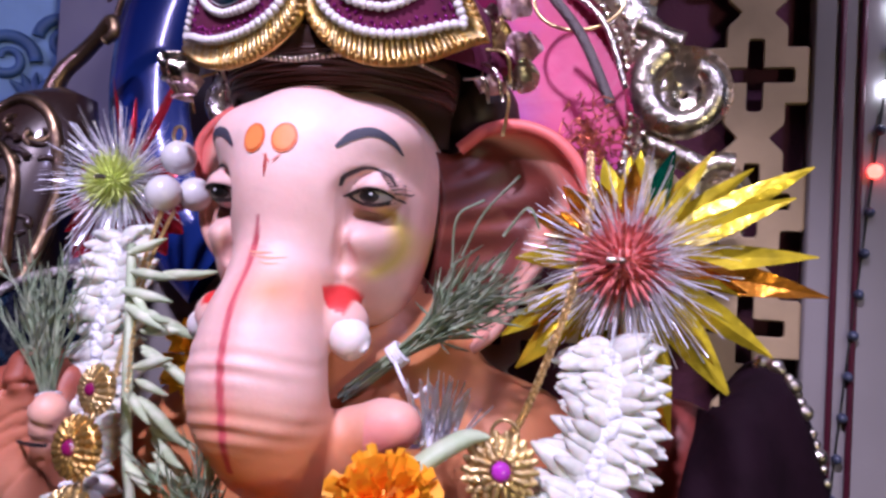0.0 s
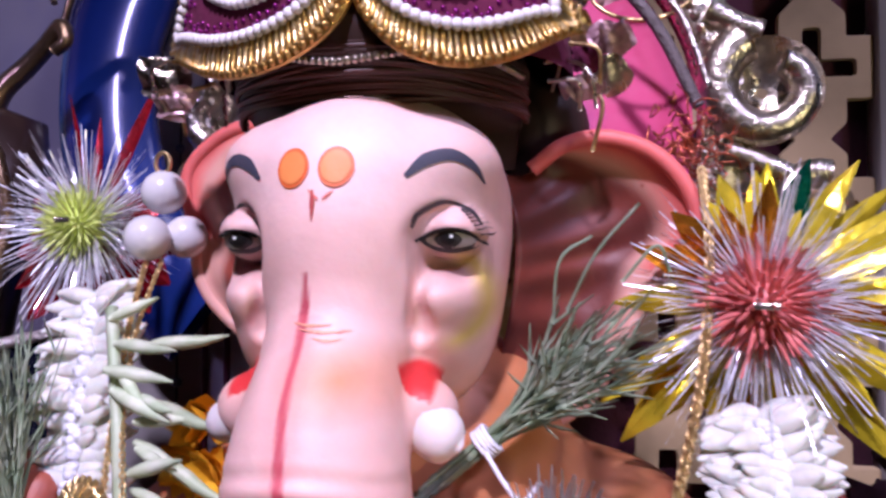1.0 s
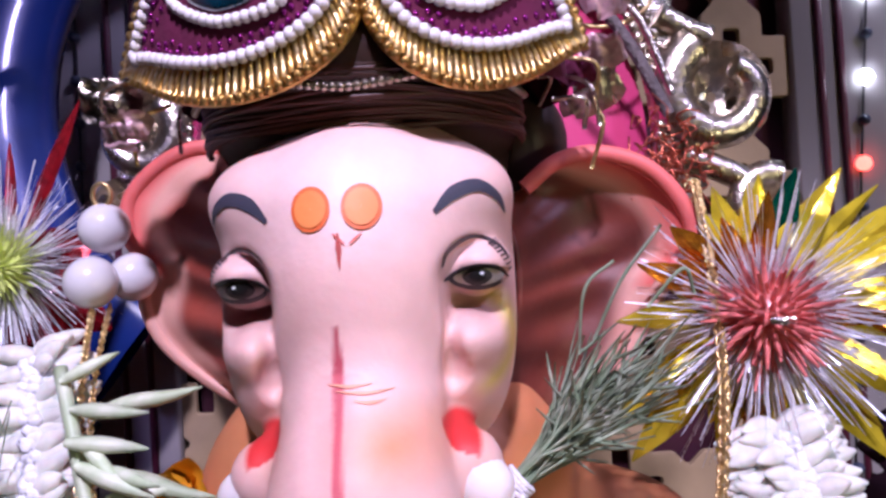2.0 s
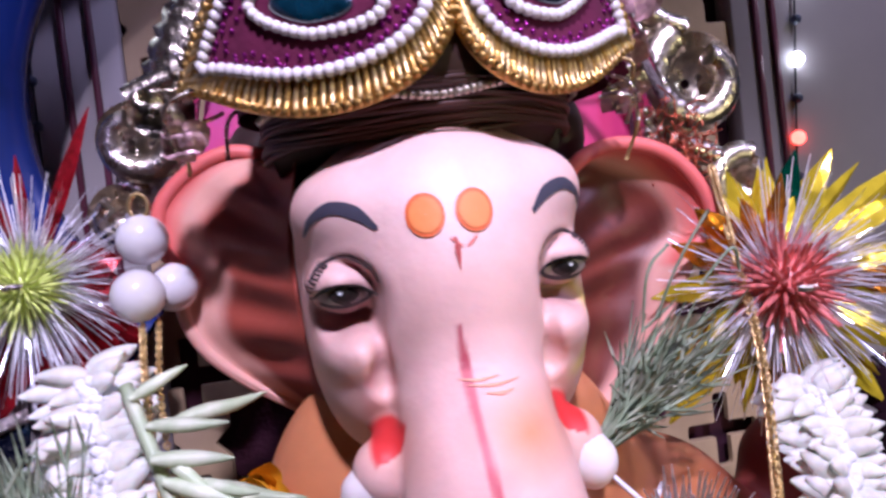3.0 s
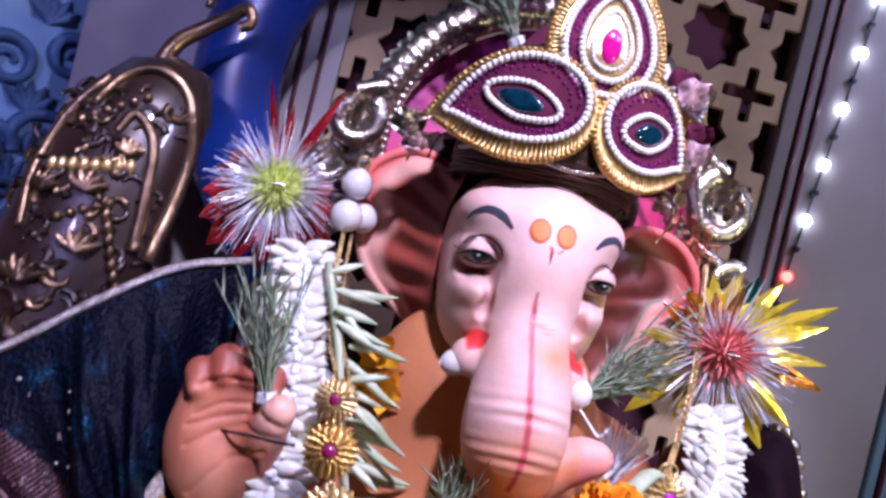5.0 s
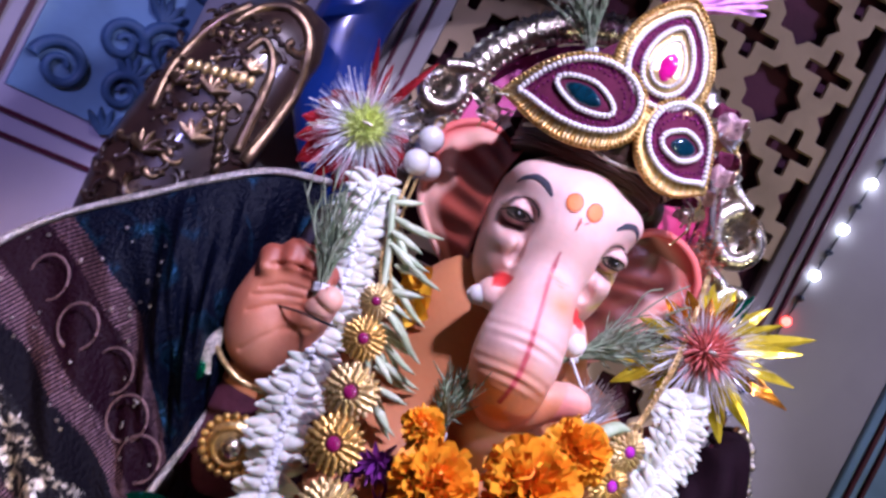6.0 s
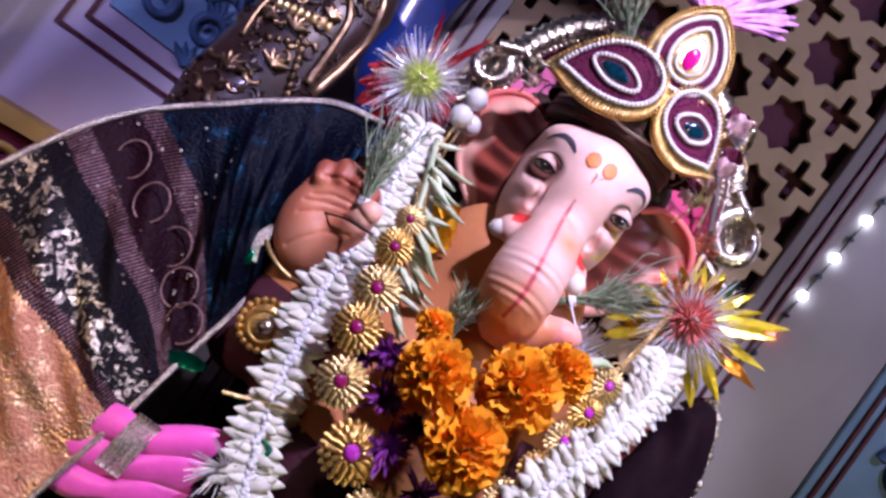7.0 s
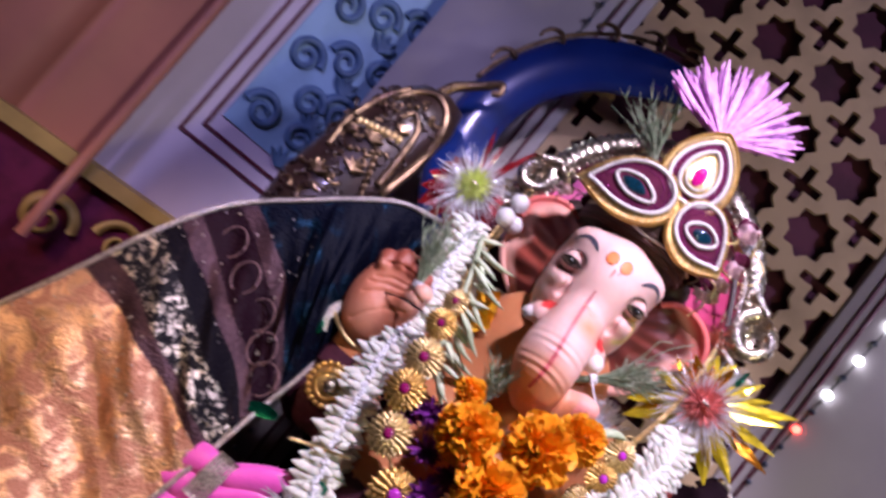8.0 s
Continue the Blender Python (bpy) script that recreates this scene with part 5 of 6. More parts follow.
tinsel_flower("tinsel_flower", "artificial flower with lime centre, silver tinsel and red foil", (-0.1255, 0.080, 1.292), (0.12, -1, 0.06), M_LIME, 0.0165, 230, 0.00070, 680, 0.0345, red_leaves, M_REDFOIL, 0.008, 22)

# ---- earring and chains ----
ring = thing("earring", "earring of three white pearls on a gold hook", "earring")
for p, r in (((-0.0835, 0.0700, 1.3035), 0.0085), ((-0.0850, 0.0615, 1.2855), 0.0086), ((-0.0765, 0.0745, 1.2865), 0.0083)):
    part("pearl", Geo().ball(p, r, 28, 18), M_PEARL, ring)
part("hook", Geo().tube([(-0.083 + 0.003 * math.cos(t), 0.068, 1.3145 + 0.004 * math.sin(t)) for t in np.linspace(-1.2, 4.2, 24)], 0.0008, 6), M_PALEGOLD, ring)


def chain(name, label, pts, r, n, material=None):
    ob = thing(name, label, "chain", group="gold chains")
    c = curve(pts, n)
    g = Geo()
    t = np.gradient(c, axis=0)
    for k in range(n):
        T = frame_of(t[k])
        a = np.linspace(0, 2 * math.pi, 10, endpoint=False)
        w = T[:, 0] if k % 2 else T[:, 1]
        tv = T[:, 2]
        loop = [c[k] + w * r * math.cos(q) + tv * r * 1.5 * math.sin(q) for q in a] + [c[k] + w * r]
        g.tube(loop, r * 0.42, 5)
    part("chain_strand", g, material or M_PALEGOLD, ob)
    return ob


chain("chain", "thin gold chain hanging from the pearl earring", [(-0.0845, 0.0600, 1.2765), (-0.083, 0.048, 1.255), (-0.078, 0.032, 1.226), (-0.068, 0.012, 1.205)], 0.0009, 60)
chain("chain", "thin gold chain hanging from the pearl earring", [(-0.0800, 0.0630, 1.277), (-0.0785, 0.046, 1.254), (-0.073, 0.030, 1.228), (-0.060, 0.010, 1.203)], 0.0008, 60)
chain("chain", "thick gold chain hanging beside the ear to a pendant", [(0.1125, 0.056, 1.305), (0.1135, 0.050, 1.280), (0.108, 0.030, 1.245), (0.098, 0.012, 1.212), (0.0925, 0.004, 1.2005)], 0.0013, 90)

# ---- necklaces of gold rosettes ----


def rosette_data(r, seed, gem):
    """One stamped flower of gold with petals in two tiers."""
    rr = random.Random(seed)
    g = Geo()
    for n, ra, y, w in ((22, 0.90, 0.02, 0.125), (18, 0.70, -0.16, 0.125), (14, 0.52, -0.28, 0.115)):
        for k in range(n):
            t = 2 * math.pi * (k + rr.uniform(-0.1, 0.1)) / n
            u = np.array([math.cos(t), 0, math.sin(t)])
            g.tube([u * (ra - 0.12) * r + np.array([0, y * r, 0]), u * ra * r + np.array([0, (y - 0.07) * r, 0]), u * (ra + 0.10) * r + np.array([0, (y + 0.02) * r, 0])], [w * r * 0.7, w * r, w * r * 0.6], 6)
    g.ball((0, 0.05 * r, 0), (0.92 * r, 0.34 * r, 0.92 * r), 20, 8)
    for k in range(12):
        t = 2 * math.pi * k / 12
        g.ball((0.36 * r * math.cos(t), -0.33 * r, 0.36 * r * math.sin(t)), 0.085 * r, 6, 5)
    return g


def necklace(label, spots, gem_mats, seed):
    nk = thing("necklace", label, "necklace", group="gold necklaces")
    pts = [np.array(s[:3]) for s in spots]
    part("cord", Geo().tube(curve([p + np.array([0, 0.004, 0]) for p in pts], 40), 0.0012, 6), M_PALEGOLD, nk)
    for k, (x, y, z, r, tx, tz) in enumerate(spots):
        base = rosette_data(r, seed + k, None).data("rosette", M_GOLD if k % 2 else M_PALEGOLD)
        ob = part("rosette", base, None, nk)
        ob.location = (x, y, z)
        ob.rotation_euler = (radians(tx), 0, radians(tz))
        gm = part("gem", Geo().ball((0, -0.30 * r, 0), (0.27 * r, 0.20 * r, 0.27 * r), 14, 9), gem_mats[k % len(gem_mats)], ob, "small round gem")
    return nk


necklace("necklace of stamped gold rosettes with ruby stones", [(-0.0690, 0.004, 1.2030, 0.0100, -8, -12), (-0.0665, -0.008, 1.1835, 0.0120, -8, -8), (-0.0600, -0.018, 1.1575, 0.0148, -8, -10), (-0.0560, -0.028, 1.1325, 0.0152, -10, -12), (-0.0450, -0.034, 1.1030, 0.0155, -12, -10), (-0.0165, -0.036, 1.0740, 0.0185, -14, 0), (0.012, -0.036, 1.048, 0.016, -14, 0)], (M_RUBY, M_RUBY, M_RUBY, M_RUBY, M_RUBY, M_VIOLET), 40)
necklace("necklace of stamped gold rosettes with violet stones", [(0.0915, -0.002, 1.1920, 0.0125, -8, 14), (0.0905, -0.004, 1.1710, 0.0125, -8, 14), (0.0880, -0.006, 1.1480, 0.0125, -8, 12), (0.0845, -0.010, 1.1240, 0.0125, -8, 10), (0.075, -0.016, 1.10, 0.0120, -8, 8)], (M_VIOLET,), 60)
pr = thing("pendant_ring", "small gold ring joining the chain to the pendant", "ring")
part("band", Geo().tube([(0.0920 + 0.0045 * math.cos(t), 0.001, 1.2035 + 0.0045 * math.sin(t)) for t in np.linspace(0, 2 * math.pi, 24)], 0.0007, 6), M_PALEGOLD, pr)

# ---- flower garlands ----
rnd = random.Random(8)


def petal_mesh(length, width, thick, curl, seed):
    r = random.Random(seed)
    pts = [(0, 0, 0), (length * 0.3, 0, curl * 0.3), (length * 0.65, 0, curl * 0.8), (length, 0, curl)]
    g = Geo()
    g.tube(curve(pts, 8), np.array([0.45, 0.8, 1.0, 1.05, 0.95, 0.75, 0.5, 0.12]) * width, 7, flat=thick)
    return g


PETALS = [petal_mesh(0.0130 + 0.0015 * k, 0.0037, 0.65, 0.0015 * (k - 1), k).data("petal", M_PETAL) for k in range(4)]
BUDS = [petal_mesh(0.022 + 0.003 * k, 0.0027, 0.9, -0.003 * k + 0.001, k).data("bud", M_BUD) for k in range(4)]


def garland(label, path, n, span, up):
    gl = thing("garland", label, "garland", group="flower garlands")
    c = curve(path, n)
    t = np.gradient(c, axis=0)
    for k in range(n):
        tv = t[k] / np.linalg.norm(t[k])
        fwd = np.array([0.0, -1.0, 0.15])
        acr = np.cross(tv, fwd)
        acr /= np.linalg.norm(acr)
        out = np.cross(acr, tv)
        for s in (-1, 1):
            for layer in (0, 1):
                d = acr * s + out * rnd.uniform(-0.15, 0.25 + 0.35 * layer) - tv * rnd.uniform(-0.25, 0.35) * up
                d /= np.linalg.norm(d)
                zz = np.cross(d, tv)
                zz /= np.linalg.norm(zz) + 1e-9
                yy = np.cross(zz, d)
                ob = part("petal", PETALS[rnd.randrange(4)], None, gl)
                sc = span * rnd.uniform(0.85, 1.15) * (1 - 0.25 * layer)
                M = Matrix(((d[0], yy[0], zz[0], 0), (d[1], yy[1], zz[1], 0), (d[2], yy[2], zz[2], 0), (0, 0, 0, 1)))
                p = c[k] + out * 0.003 * layer + tv * rnd.uniform(-0.002, 0.002)
                ob.matrix_basis = Matrix.Translation(p) @ M @ Matrix.Diagonal((sc, sc, sc, 1))
    knots = Geo()
    for k in range(n * 2):
        p = np.array([np.interp(k / 2, range(n), c[:, i]) for i in range(3)])
        knots.ball(p + np.array([rnd.uniform(-0.002, 0.002), -0.0055, rnd.uniform(-0.001, 0.001)]), (0.0026, 0.0022, 0.0020), 7, 5)
    tagged(part("cotton_spine", knots, M_COTTON, gl, "knotted white cotton thread"), kind="stuff")
    return gl


garland("garland of white tuberose petals knotted on cotton", [(-0.101, 0.058, 1.262), (-0.0965, 0.046, 1.236), (-0.0900, 0.030, 1.196), (-0.0870, 0.015, 1.138), (-0.0770, 0.0, 1.089), (-0.0660, -0.012, 1.049), (-0.050, -0.02, 1.01)], 75, 1.18, 1)
garland("garland of white tuberose petals knotted on cotton", [(0.124, 0.036, 1.230), (0.1270, 0.026, 1.212), (0.1195, 0.012, 1.188), (0.1080, -0.004, 1.158), (0.094, -0.016, 1.120), (0.080, -0.024, 1.08)], 74, 1.15, 1)

buds = thing("bud_spray", "spray of pale green tuberose buds beside the garland", "flower buds")
for k in range(28):
    f = k / 27
    base = np.array([np.interp(f, (0, 0.3, 0.6, 1), (-0.083, -0.070, -0.060, -0.047)), np.interp(f, (0, 1), (0.040, 0.004)), np.interp(f, (0, 1), (1.255, 1.150))])
    base += np.array([rnd.uniform(-0.005, 0.005), rnd.uniform(-0.006, 0.010), rnd.uniform(-0.003, 0.003)])
    d = np.array([1.0, rnd.uniform(-0.6, 0.3), rnd.uniform(-0.45, 0.40) - 0.35 * f])
    d /= np.linalg.norm(d)
    T = frame_of(d)
    M = Matrix(((d[0], T[0, 0], T[0, 1], 0), (d[1], T[1, 0], T[1, 1], 0), (d[2], T[2, 0], T[2, 1], 0), (0, 0, 0, 1)))
    ob = part("bud", BUDS[k % 4], None, buds)
    sc = rnd.uniform(0.75, 1.05)
    ob.matrix_basis = Matrix.Translation(base) @ M @ Matrix.Diagonal((sc, sc, sc, 1))
part("stem", Geo().tube(curve([(-0.088, 0.045, 1.26), (-0.074, 0.028, 1.225), (-0.062, 0.014, 1.185), (-0.05, 0.006, 1.145)], 24), 0.0022, 7), M_BUD, buds)

# ---- grass bundles ----


def grass(label, tie, up, n, length, spread, stem, seed):
    r = random.Random(seed)
    gb = thing("grass_bundle", label, "grass bundle", group="grass bundles")
    tie, up = np.asarray(tie, float), np.asarray(up, float) / np.linalg.norm(up)
    T = frame_of(up)
    for k in range(n):
        a, q = r.uniform(0, 2 * math.pi), spread * math.sqrt(r.random())
        d = up + T[:, 0] * q * math.cos(a) + T[:, 1] * q * math.sin(a) * 0.7
        d /= np.linalg.norm(d)
        L = length * r.uniform(0.55, 1.1)
        o = tie + T[:, 0] * r.uniform(-0.0022, 0.0022) + T[:, 1] * r.uniform(-0.0022, 0.0022)
        bend = np.array([r.gauss(0, 0.10), r.gauss(0, 0.08), r.gauss(-0.06, 0.08)]) * L
        pts = curve([o - up * stem * r.uniform(0.6, 1.1) + T[:, 0] * r.uniform(-0.003, 0.003), o, o + d * L * 0.5 + bend * 0.25, o + d * L + bend], 12)
        g = Geo().tube(pts, np.linspace(0.00058, 0.00022, 12), 4)
        for j in range(r.randrange(1, 5)):
            i = r.randrange(6, 11)
            e = d + np.array([r.gauss(0, 0.5), r.gauss(0, 0.4), r.gauss(0, 0.5)])
            e /= np.linalg.norm(e)
            g.tube([pts[i], pts[i] + e * 0.006 + d * 0.002, pts[i] + e * 0.011 + d * 0.004], [0.0004, 0.0005, 0.00015], 4)
        part("blade", g, M_GRASS, gb)
    th = Geo()
    for k in range(4):
        th.tube([tie + up * (0.0012 * k - 0.002) + T[:, 0] * 0.0042 * math.cos(t) + T[:, 1] * 0.0042 * math.sin(t) for t in np.linspace(0, 2 * math.pi, 14)], 0.0009, 5)
    part("thread_tie", th, M_COTTON, gb, "white cotton thread tie")
    return gb


grass("bundle of dry green grass blades tied with white thread", (0.0470, 0.022, 1.2240), (0.70, 0.06, 0.60), 90, 0.050, 0.33, 0.026, 31)
grass("bundle of dry green grass blades tied with white thread", (-0.1000, 0.014, 1.1950), (-0.25, 0.15, 1.0), 60, 0.062, 0.45, 0.014, 32)
grass("bundle of dry green grass blades tied with white thread", (-0.0085, -0.012, 1.1560), (-0.1, -0.25, 1.0), 26, 0.045, 0.35, 0.012, 33)
grass("bundle of dry grass stuck behind the crown", (-0.016, 0.085, 1.405), (-0.55, -0.05, 0.8), 46, 0.066, 0.5, 0.012, 34)
loose = thing("cotton_thread", "loose white cotton thread hanging from the grass tie", "thread")
part("strand", Geo().tube(curve([(0.047, 0.018, 1.222), (0.053, 0.012, 1.215), (0.058, 0.010, 1.211), (0.063, 0.012, 1.216)], 16), 0.0008, 6), M_COTTON, loose)
wisps = thing("grass_wisp", "thin curly grass wisps rising before the ear", "grass")
for a, b, c in (((0.070, 0.02, 1.262), (0.078, 0.018, 1.278), (0.090, 0.020, 1.292)), ((0.066, 0.022, 1.258), (0.068, 0.018, 1.276), (0.0770, 0.022, 1.283)), ((0.085, 0.02, 1.27), (0.094, 0.016, 1.28), (0.098, 0.02, 1.273))):
    part("wisp", Geo().tube(curve([a, b, c], 16), 0.0005, 5), M_GRASS, wisps)
tuft = thing("white_tuft", "white feathery grass tuft on the chest", "tuft")
g = Geo()
for k in range(70):
    o = np.array([0.066 + rnd.uniform(-0.004, 0.004), 0.010, 1.190])
    d = np.array([rnd.gauss(0.15, 0.35), rnd.gauss(-0.25, 0.2), 1.0])
    d /= np.linalg.norm(d)
    g.tube([o, o + d * 0.014, o + d * rnd.uniform(0.02, 0.032)], [0.0006, 0.0005, 0.0002], 4)
tagged(part("tuft_fibre", g, M_COTTON, tuft), kind="stuff")

# ---- marigolds and other blossoms ----


def marigold(c, r, seed, n=190):
    rr = random.Random(seed)
    mg = thing("marigold", "orange marigold blossom with crowded ruffled petals", "marigold", group="marigolds on the chest")
    c = np.asarray(c, float)
    g = Geo()
    g.ball(c, r * 0.62, 12, 8)
    for k in range(n):
        z = 1 - 1.75 * (k + 0.5) / n
        t = k * 2.39996 + rr.uniform(-0.2, 0.2)
        q = math.sqrt(max(0.0, 1 - z * z))
        d = np.array([q * math.cos(t), -z, q * math.sin(t)])
        T = frame_of(d)
        a0 = rr.uniform(0, math.pi)
        s = T[:, 0] * math.cos(a0) + T[:, 1] * math.sin(a0)
        w = np.cross(d, s)
        L, wd = r * rr.uniform(0.80, 1.08), r * rr.uniform(0.16, 0.24)
        rows = []
        for f in (0.45, 0.75, 0.93, 1.0):
            row = []
            for j in range(5):
                u = (j - 2) / 2
                ruff = 0.10 * r * math.sin(u * 5 + k) * (f - 0.4)
                row.append(c + d * L * f * (1 - 0.06 * abs(u)) + s * wd * u * (0.5 + 0.6 * f) + w * (ruff + 0.06 * r * (f - 0.45) * (1 if k % 2 else -1) * 2))
            rows.append(row)
        part("petal", Geo().grid(np.array(rows)), M_MARIGOLD, mg)
    part("heart", g, M_MARIGOLD, mg)
    return mg


marigold((-0.004, -0.040, 1.139), 0.0235, 1)
marigold((0.0395, -0.042, 1.160), 0.0255, 2)
marigold((0.0590, -0.024, 1.182), 0.0190, 3)
marigold((0.0300, -0.056, 1.117), 0.0250, 4)
marigold((-0.020, -0.030, 1.160), 0.0120, 5, 120)
for k, (x, y, z, r) in enumerate(((-0.032, -0.022, 1.131, 0.013), (-0.018, -0.030, 1.110, 0.014), (-0.001, -0.036, 1.088, 0.016), (0.030, -0.040, 1.078, 0.018), (-0.041, -0.012, 1.120, 0.011), (0.006, -0.030, 1.105, 0.012))):
    rr = random.Random(70 + k)
    fl = thing("purple_blossom", "dark purple wilted blossom with narrow petals", "flower", group="purple blossoms")
    g = Geo()
    for j in range(46):
        d = np.array([rr.gauss(0, 1), rr.gauss(-0.7, 0.8), rr.gauss(0, 1)])
        d /= np.linalg.norm(d)
        g.grid(strip(np.array([x, y, z]), d, r * rr.uniform(0.8, 1.2), 0.0018, rr.uniform(-0.002, 0.003), 0.5, rr.uniform(-1, 1)))
    part("petals", g, M_PURPLE, fl)
for k, (x, y, z) in enumerate(((-0.052, 0.046, 1.222), (-0.046, 0.040, 1.205), (-0.058, 0.050, 1.208))):
    fl = thing("yellow_blossom", "yellow and orange petals tucked at the shoulder", "flower", group="yellow petals")
    rr = random.Random(90 + k)
    g = Geo()
    for j in range(9):
        d = np.array([rr.gauss(0, 0.6), -0.8, rr.gauss(0.1, 0.8)])
        g.grid(strip(np.array([x, y, z]), d, 0.014, 0.0052, 0.001, 0.25, rr.uniform(-0.6, 0.6)))
    part("petals", g, M_YELLOW, fl)
lf = thing("green_pod", "curved green leaf pod beside the marigolds", "leaf")
part("pod", Geo().tube(curve([(0.062, -0.018, 1.188), (0.070, -0.014, 1.196), (0.080, -0.006, 1.202), (0.088, -0.004, 1.203)], 18), np.array([0.0045] * 12 + [0.004, 0.0036, 0.003, 0.0024, 0.0016, 0.0006]), 10, flat=0.7), M_BUD, lf)

# chest ornaments: a coiled silver ring and a crystal
coil = thing("coil_ring", "small coiled silver ring under the trunk", "ring")
a = np.linspace(0, 4.2 * math.pi, 60)
part("coil", Geo().tube([(0.0330 + 0.0065 * (1 - 0.75 * t / a[-1]) * math.cos(t), 0.002 - 0.003 * t / a[-1], 1.1835 + 0.0065 * (1 - 0.75 * t / a[-1]) * math.sin(t)) for t in a], 0.0016, 8), M_SILVER, coil)
cr = thing("crystal_bead", "clear crystal bead beside the trunk tip", "bead")
part("bead", Geo().ball((0.058, 0.008, 1.197), (0.0060, 0.004, 0.0042), 8, 6), M_SCALLOPED, cr, smooth=False)

# armlet, bangle wire
arm = thing("armlet", "round gold armlet ringed with beads on the upper arm", "armlet")
C0 = np.array([-0.104, 0.010, 1.094])
for k in range(20):
    t = 2 * math.pi * k / 20
    bead("gold_bead", C0 + np.array([0.0165 * math.cos(t), 0.003, 0.0165 * math.sin(t)]), 0.0026, M_GOLD, arm, 9, 7)
part("plate", Geo().ball(C0 + np.array([0, 0.004, 0]), (0.0145, 0.005, 0.0145), 24, 10), M_PALEGOLD, arm)
part("boss", Geo().ball(C0 + np.array([0.001, -0.001, 0.0]), (0.0062, 0.005, 0.0062), 16, 10), M_SILVER, arm)
g = Geo().tube([C0 + np.array([0.0105 * math.cos(t), 0.0005, 0.0105 * math.sin(t)]) for t in np.linspace(0, 2 * math.pi, 32)], 0.0016, 7)
part("inner_ring", g, M_GOLD, arm)
bg = thing("bangle", "thin gold bangle round the wrist below the raised palm", "bangle")
part("ring", Geo().tube([(-0.1140 + 0.0280 * math.cos(t), 0.036 + 0.0250 * math.sin(t), 1.1330 + 0.004 * math.cos(2 * t) - 0.004 * math.cos(t)) for t in np.linspace(0, 2 * math.pi, 48)], 0.0016, 8), M_PALEGOLD, bg)
wr = thing("bangle_wire", "thin dark wire across the thumb", "wire")
part("wire", Geo().tube(curve([(-0.118, 0.020, 1.174), (-0.104, 0.004, 1.179), (-0.090, -0.004, 1.181), (-0.082, -0.006, 1.182)], 16), 0.0008, 6), M_WIRE, wr)
st = thing("brass_stick", "thin brass stick crossing the garland", "stick")
part("rod", Geo().tube([(-0.098, -0.012, 1.052), (-0.075, -0.016, 1.062), (-0.055, -0.02, 1.070)], 0.0013, 7), M_PALEGOLD, st)
th = thing("wire_strand", "thin steel wire slanting over the cloth", "wire")
part("strand", Geo().tube([(-0.068, -0.014, 1.075), (-0.082, -0.012, 1.035), (-0.100, -0.008, 0.975)], 0.0006, 6), M_THREAD, th)

# ---- shawl, cloths ----
top_edge = curve([(-0.128, 0.078, 1.250), (-0.160, 0.060, 1.240), (-0.190, 0.052, 1.218), (-0.215, 0.048, 1.196), (-0.263, 0.044, 1.152), (-0.290, 0.026, 1.102), (-0.328, 0.016, 1.014), (-0.385, -0.005, 0.885)], 260)
low_edge = curve([(-0.128, 0.050, 1.120), (-0.128, 0.034, 1.085), (-0.131, 0.020, 1.062), (-0.135, 0.004, 1.03), (-0.140, -0.01, 0.995), (-0.150, -0.016, 0.945), (-0.162, -0.028, 0.885), (-0.176, -0.045, 0.815)], 260)
NU, NV = 260, 120
P, UV = [], []
for i in range(NU):
    row = []
    for j in range(NV):
        w = j / (NV - 1)
        p = top_edge[i] + (low_edge[i] - top_edge[i]) * w
        sag = math.sin(w * math.pi)
        p = p + np.array([0, 0.012 * math.sin(i * 0.0550 + 3 * w) * sag + 0.006 * math.sin(i * 0.141 - 5 * w) * sag + 0.0016 * math.sin(i * 0.47 + 11 * w) * sag - 0.010 * sag, -0.004 * sag])
        row.append(p)
        UV.append((i / (NU - 1), w))
    P.append(row)
shawl = thing("shawl", "dark brocade shawl with silver braid edge draped from the arm", "shawl")
g = Geo().grid(np.array(P))
slots = []
for i in range(NU - 1):
    for j in range(NV - 1):
        u = i / (NU - 1) + 0.26 * j / (NV - 1) + 0.003 * math.sin(i * 0.31 + j * 0.23)
        slots.append(0 if u < 0.53 else 1 if u < 0.565 else 2 if u < 0.645 else 1 if u < 0.68 else 3 if u < 0.72 else 4 if u < 0.79 else 1 if u < 0.82 else 5)
g.m = slots
cl = part("cloth", g, M_SH, shawl, uv=UV)
sol = cl.modifiers.new("thickness", "SOLIDIFY")
sol.thickness = 0.0012
part("braid_edge", Geo().tube(top_edge + np.array([0, -0.001, 0.0]), 0.0024, 8), M_SILVERTRIM, shawl, "silver braid edging")
part("braid_edge", Geo().tube(low_edge + np.array([0, -0.002, 0.0]), 0.0022, 8), M_SILVERTRIM, shawl, "silver braid edging")
for k in range(5):
    w = 0.16 + 0.17 * k
    o = P[int((0.607 - 0.26 * w) * (NU - 1))][int(w * (NV - 1))] + np.array([0, -0.0035, 0])
    part("round_motif", Geo().tube([o + np.array([0.0135 * math.cos(t) * 0.85, -0.002 * math.cos(t), 0.0135 * math.sin(t)]) for t in np.linspace(0, 2 * math.pi, 30)], 0.0007, 6), M_DULLTHREAD, shawl)
rnd = random.Random(14)
g = Geo()
for k in range(130):
    i, j = rnd.randrange(90, NU), rnd.randrange(1, NV - 1)
    p = P[i][j] + np.array([rnd.uniform(-0.002, 0.002), -0.0022, rnd.uniform(-0.002, 0.002)])
    g.ball(p, (rnd.uniform(0.0006, 0.0014), 0.0006, rnd.uniform(0.0006, 0.0014)), 6, 4)
tagged(part("sequin_scatter", g, M_SILVERTRIM, shawl, "scattered silver sequins"), kind="stuff")

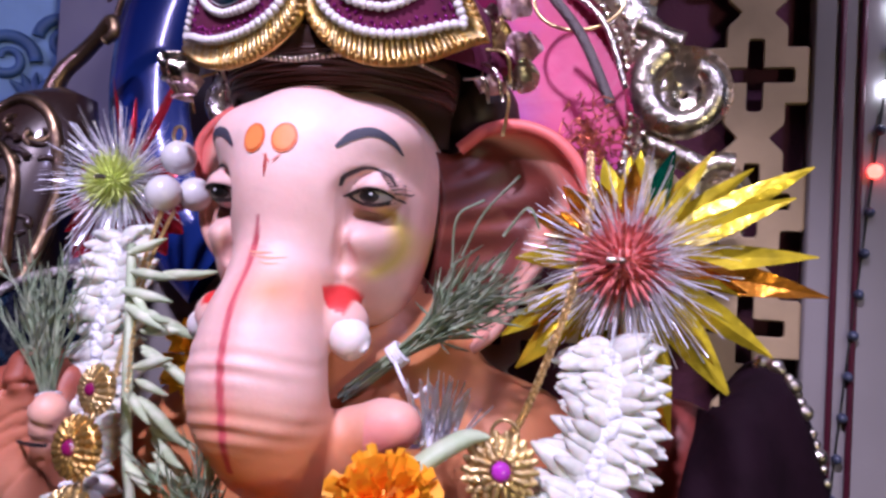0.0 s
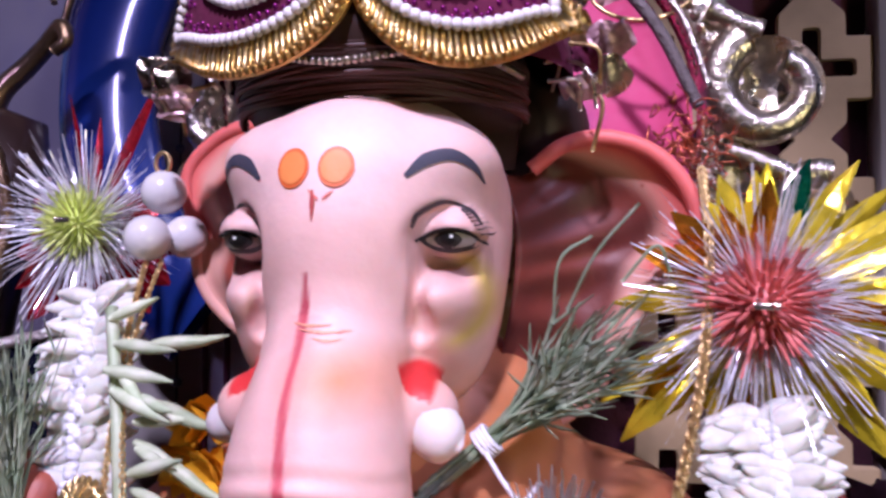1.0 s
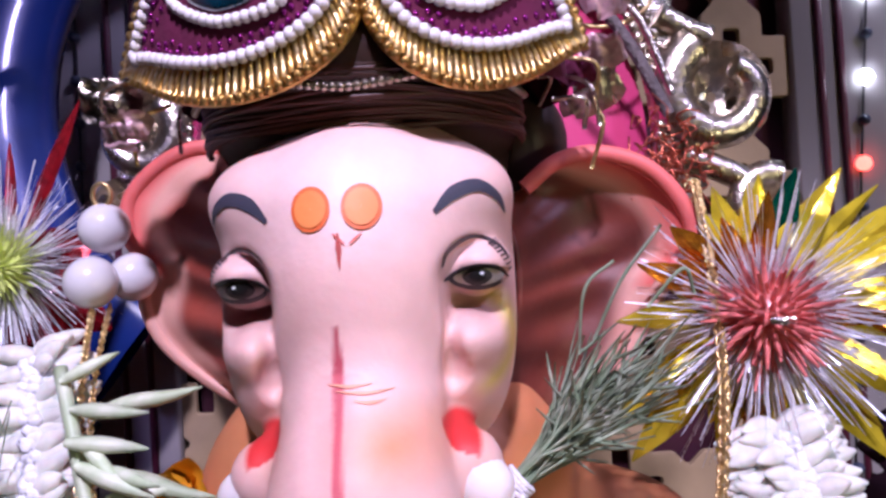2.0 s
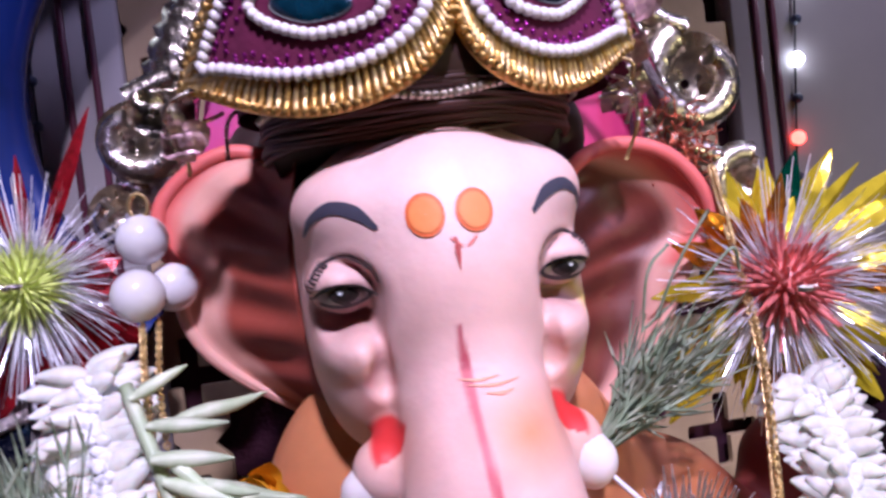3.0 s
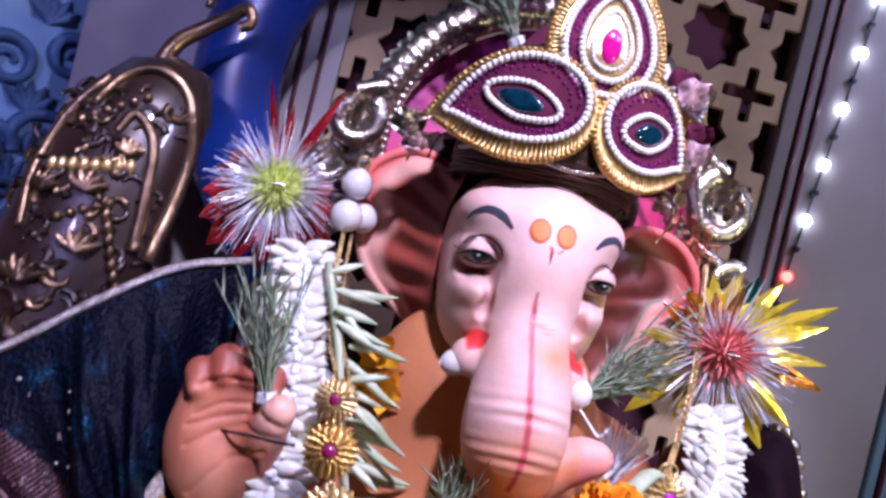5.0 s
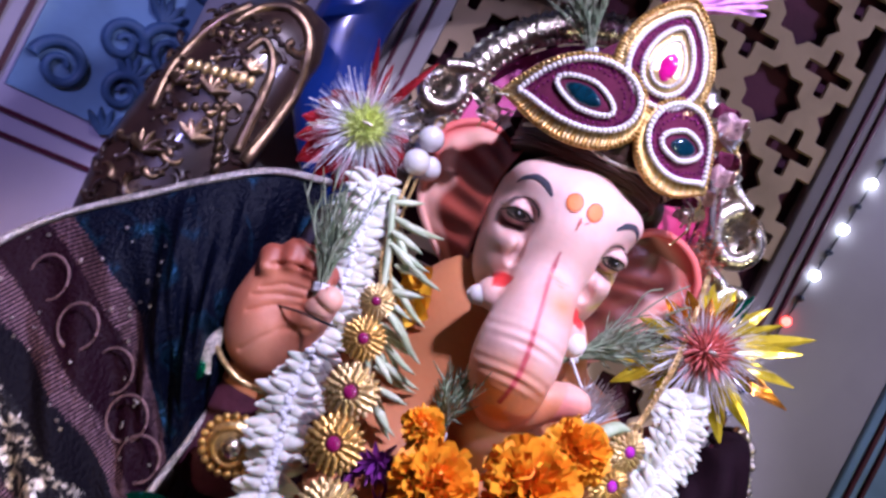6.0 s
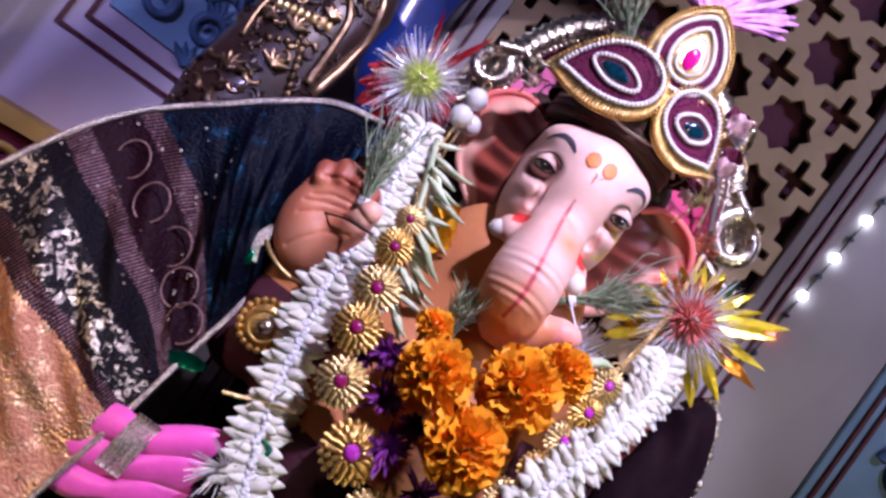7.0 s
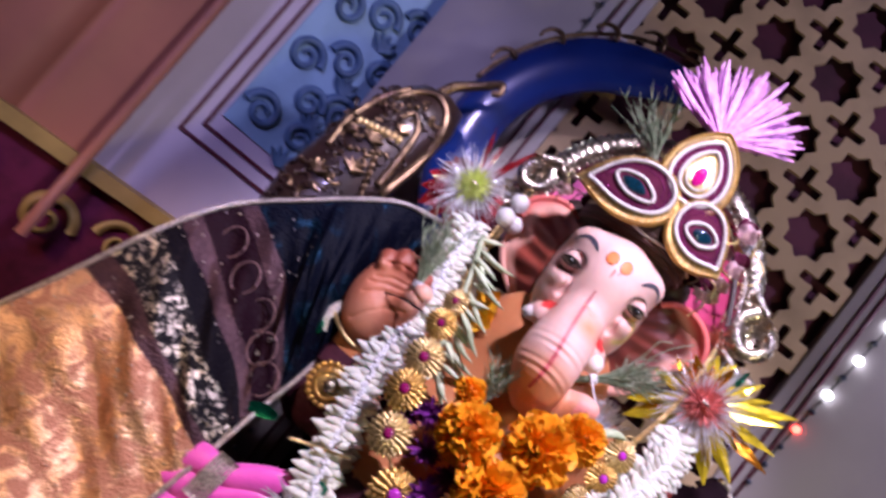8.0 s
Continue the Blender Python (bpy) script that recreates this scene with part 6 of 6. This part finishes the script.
tas = thing("tassel", "small silver and green tassel hanging on the shawl", "tassel")
g = Geo()
for k in range(14):
    o = np.array([-0.140, 0.024, 1.148])
    g.tube(curve([o, o + np.array([rnd.uniform(-0.004, 0.004), -0.003, -0.012]), o + np.array([rnd.uniform(-0.008, 0.006), -0.003, -0.026])], 8), 0.0011, 5)
part("threads", g, M_SILVERTRIM, tas)
part("tip", Geo().ball((-0.1395, 0.022, 1.122), (0.0035, 0.003, 0.007), 10, 7), M_GREENFOIL, tas)

pk = thing("pink_cloth", "folded bright pink silk tied with silver ribbon", "cloth")
for k, (z, w) in enumerate(((1.036, 0.012), (1.017, 0.013), (0.998, 0.012))):
    rows = []
    for f in np.linspace(0, 1, 14):
        c = np.array([-0.157 + 0.078 * f, -0.006 - 0.006 * math.sin(f * 3), z - 0.016 - 0.030 * (1 - f) + 0.002 * math.sin(9 * f + k)])
        pinch = 1 - 0.35 * math.exp(-((f - 0.45) / 0.12) ** 2)
        rows.append([c + np.array([0.002 * math.sin(a * 3 + k), 0.006 * math.cos(a), w * pinch * math.sin(a)]) for a in np.linspace(0, 2 * math.pi, 12, endpoint=False)])
    part("fold", Geo().grid(np.array(rows), wrap=True), M_PINKCLOTH, pk)
g = Geo()
for k in range(5):
    x = -0.129 + 0.0035 * k
    g.tube(curve([(x, -0.014, 1.014), (x - 0.002, -0.018, 0.996), (x - 0.004, -0.016, 0.976)], 10), 0.0018, 6)
part("ribbon", g, M_SILVERTRIM, pk, "silver ribbon")
gl = thing("green_leaf_foil", "glossy green leaves beside the pink cloth", "leaf")
for o, d, L in (((-0.090, 0.004, 1.050), (0.8, -0.1, -0.45), 0.045), ((-0.118, 0.006, 1.052), (-0.6, 0.0, -0.1), 0.03), ((-0.07, -0.008, 1.010), (0.6, -0.1, -0.4), 0.04), ((-0.062, -0.016, 1.036), (0.3, -0.3, 0.5), 0.018), ((-0.066, -0.016, 1.03), (0.6, -0.3, 0.3), 0.016)):
    part("leaf", Geo().grid(strip(np.array(o), np.array(d), L, 0.0055, 0.004, 0.3)), M_GREENFOIL, gl)
spk = thing("tinsel_spray", "dark silver tinsel spray below the garland", "tinsel")
g = Geo()
for k in range(60):
    d = np.array([rnd.gauss(0, 0.6), rnd.gauss(-0.3, 0.3), rnd.gauss(0.1, 0.6)])
    g.grid(strip(np.array([-0.070, -0.018, 1.018]), d, rnd.uniform(0.012, 0.026), 0.0007, 0.001))
tagged(part("tinsel_strand", g, M_TINSEL, spk), kind="stuff")

# dark velvet with a beaded edge over the other shoulder
rows = []
edge = curve([(0.168, 0.072, 1.214), (0.178, 0.068, 1.226), (0.188, 0.062, 1.224), (0.197, 0.060, 1.205), (0.205, 0.058, 1.175), (0.212, 0.054, 1.13), (0.215, 0.05, 1.06)], 40)
inner = curve([(0.160, 0.070, 1.206), (0.158, 0.062, 1.198), (0.154, 0.052, 1.188), (0.149, 0.040, 1.172), (0.140, 0.030, 1.15), (0.136, 0.02, 1.11), (0.130, 0.01, 1.06)], 40)
for i in range(40):
    rows.append([edge[i] + (inner[i] - edge[i]) * f + np.array([0, -0.018 * math.sin(f * math.pi) + 0.003 * math.sin(f * 14 + i * 0.2), 0]) for f in np.linspace(0, 1, 18)])
bs = thing("velvet_stole", "black velvet stole edged with silver beads", "stole")
M_BLACKCLOTH.node_tree.nodes["Principled BSDF"].inputs["Specular IOR Level"].default_value = 0.08
vc = part("cloth", Geo().grid(np.array(rows)), M_BLACKCLOTH, bs)
vc.modifiers.new("thickness", "SOLIDIFY").thickness = 0.0012
for k in range(26):
    p = edge[8 + int(k * 1.2)] + np.array([0, -0.003, 0])
    part("silver_bead", Geo().ball(p, 0.0022 if k % 3 else 0.0034, 9, 7), M_SILVER, bs)
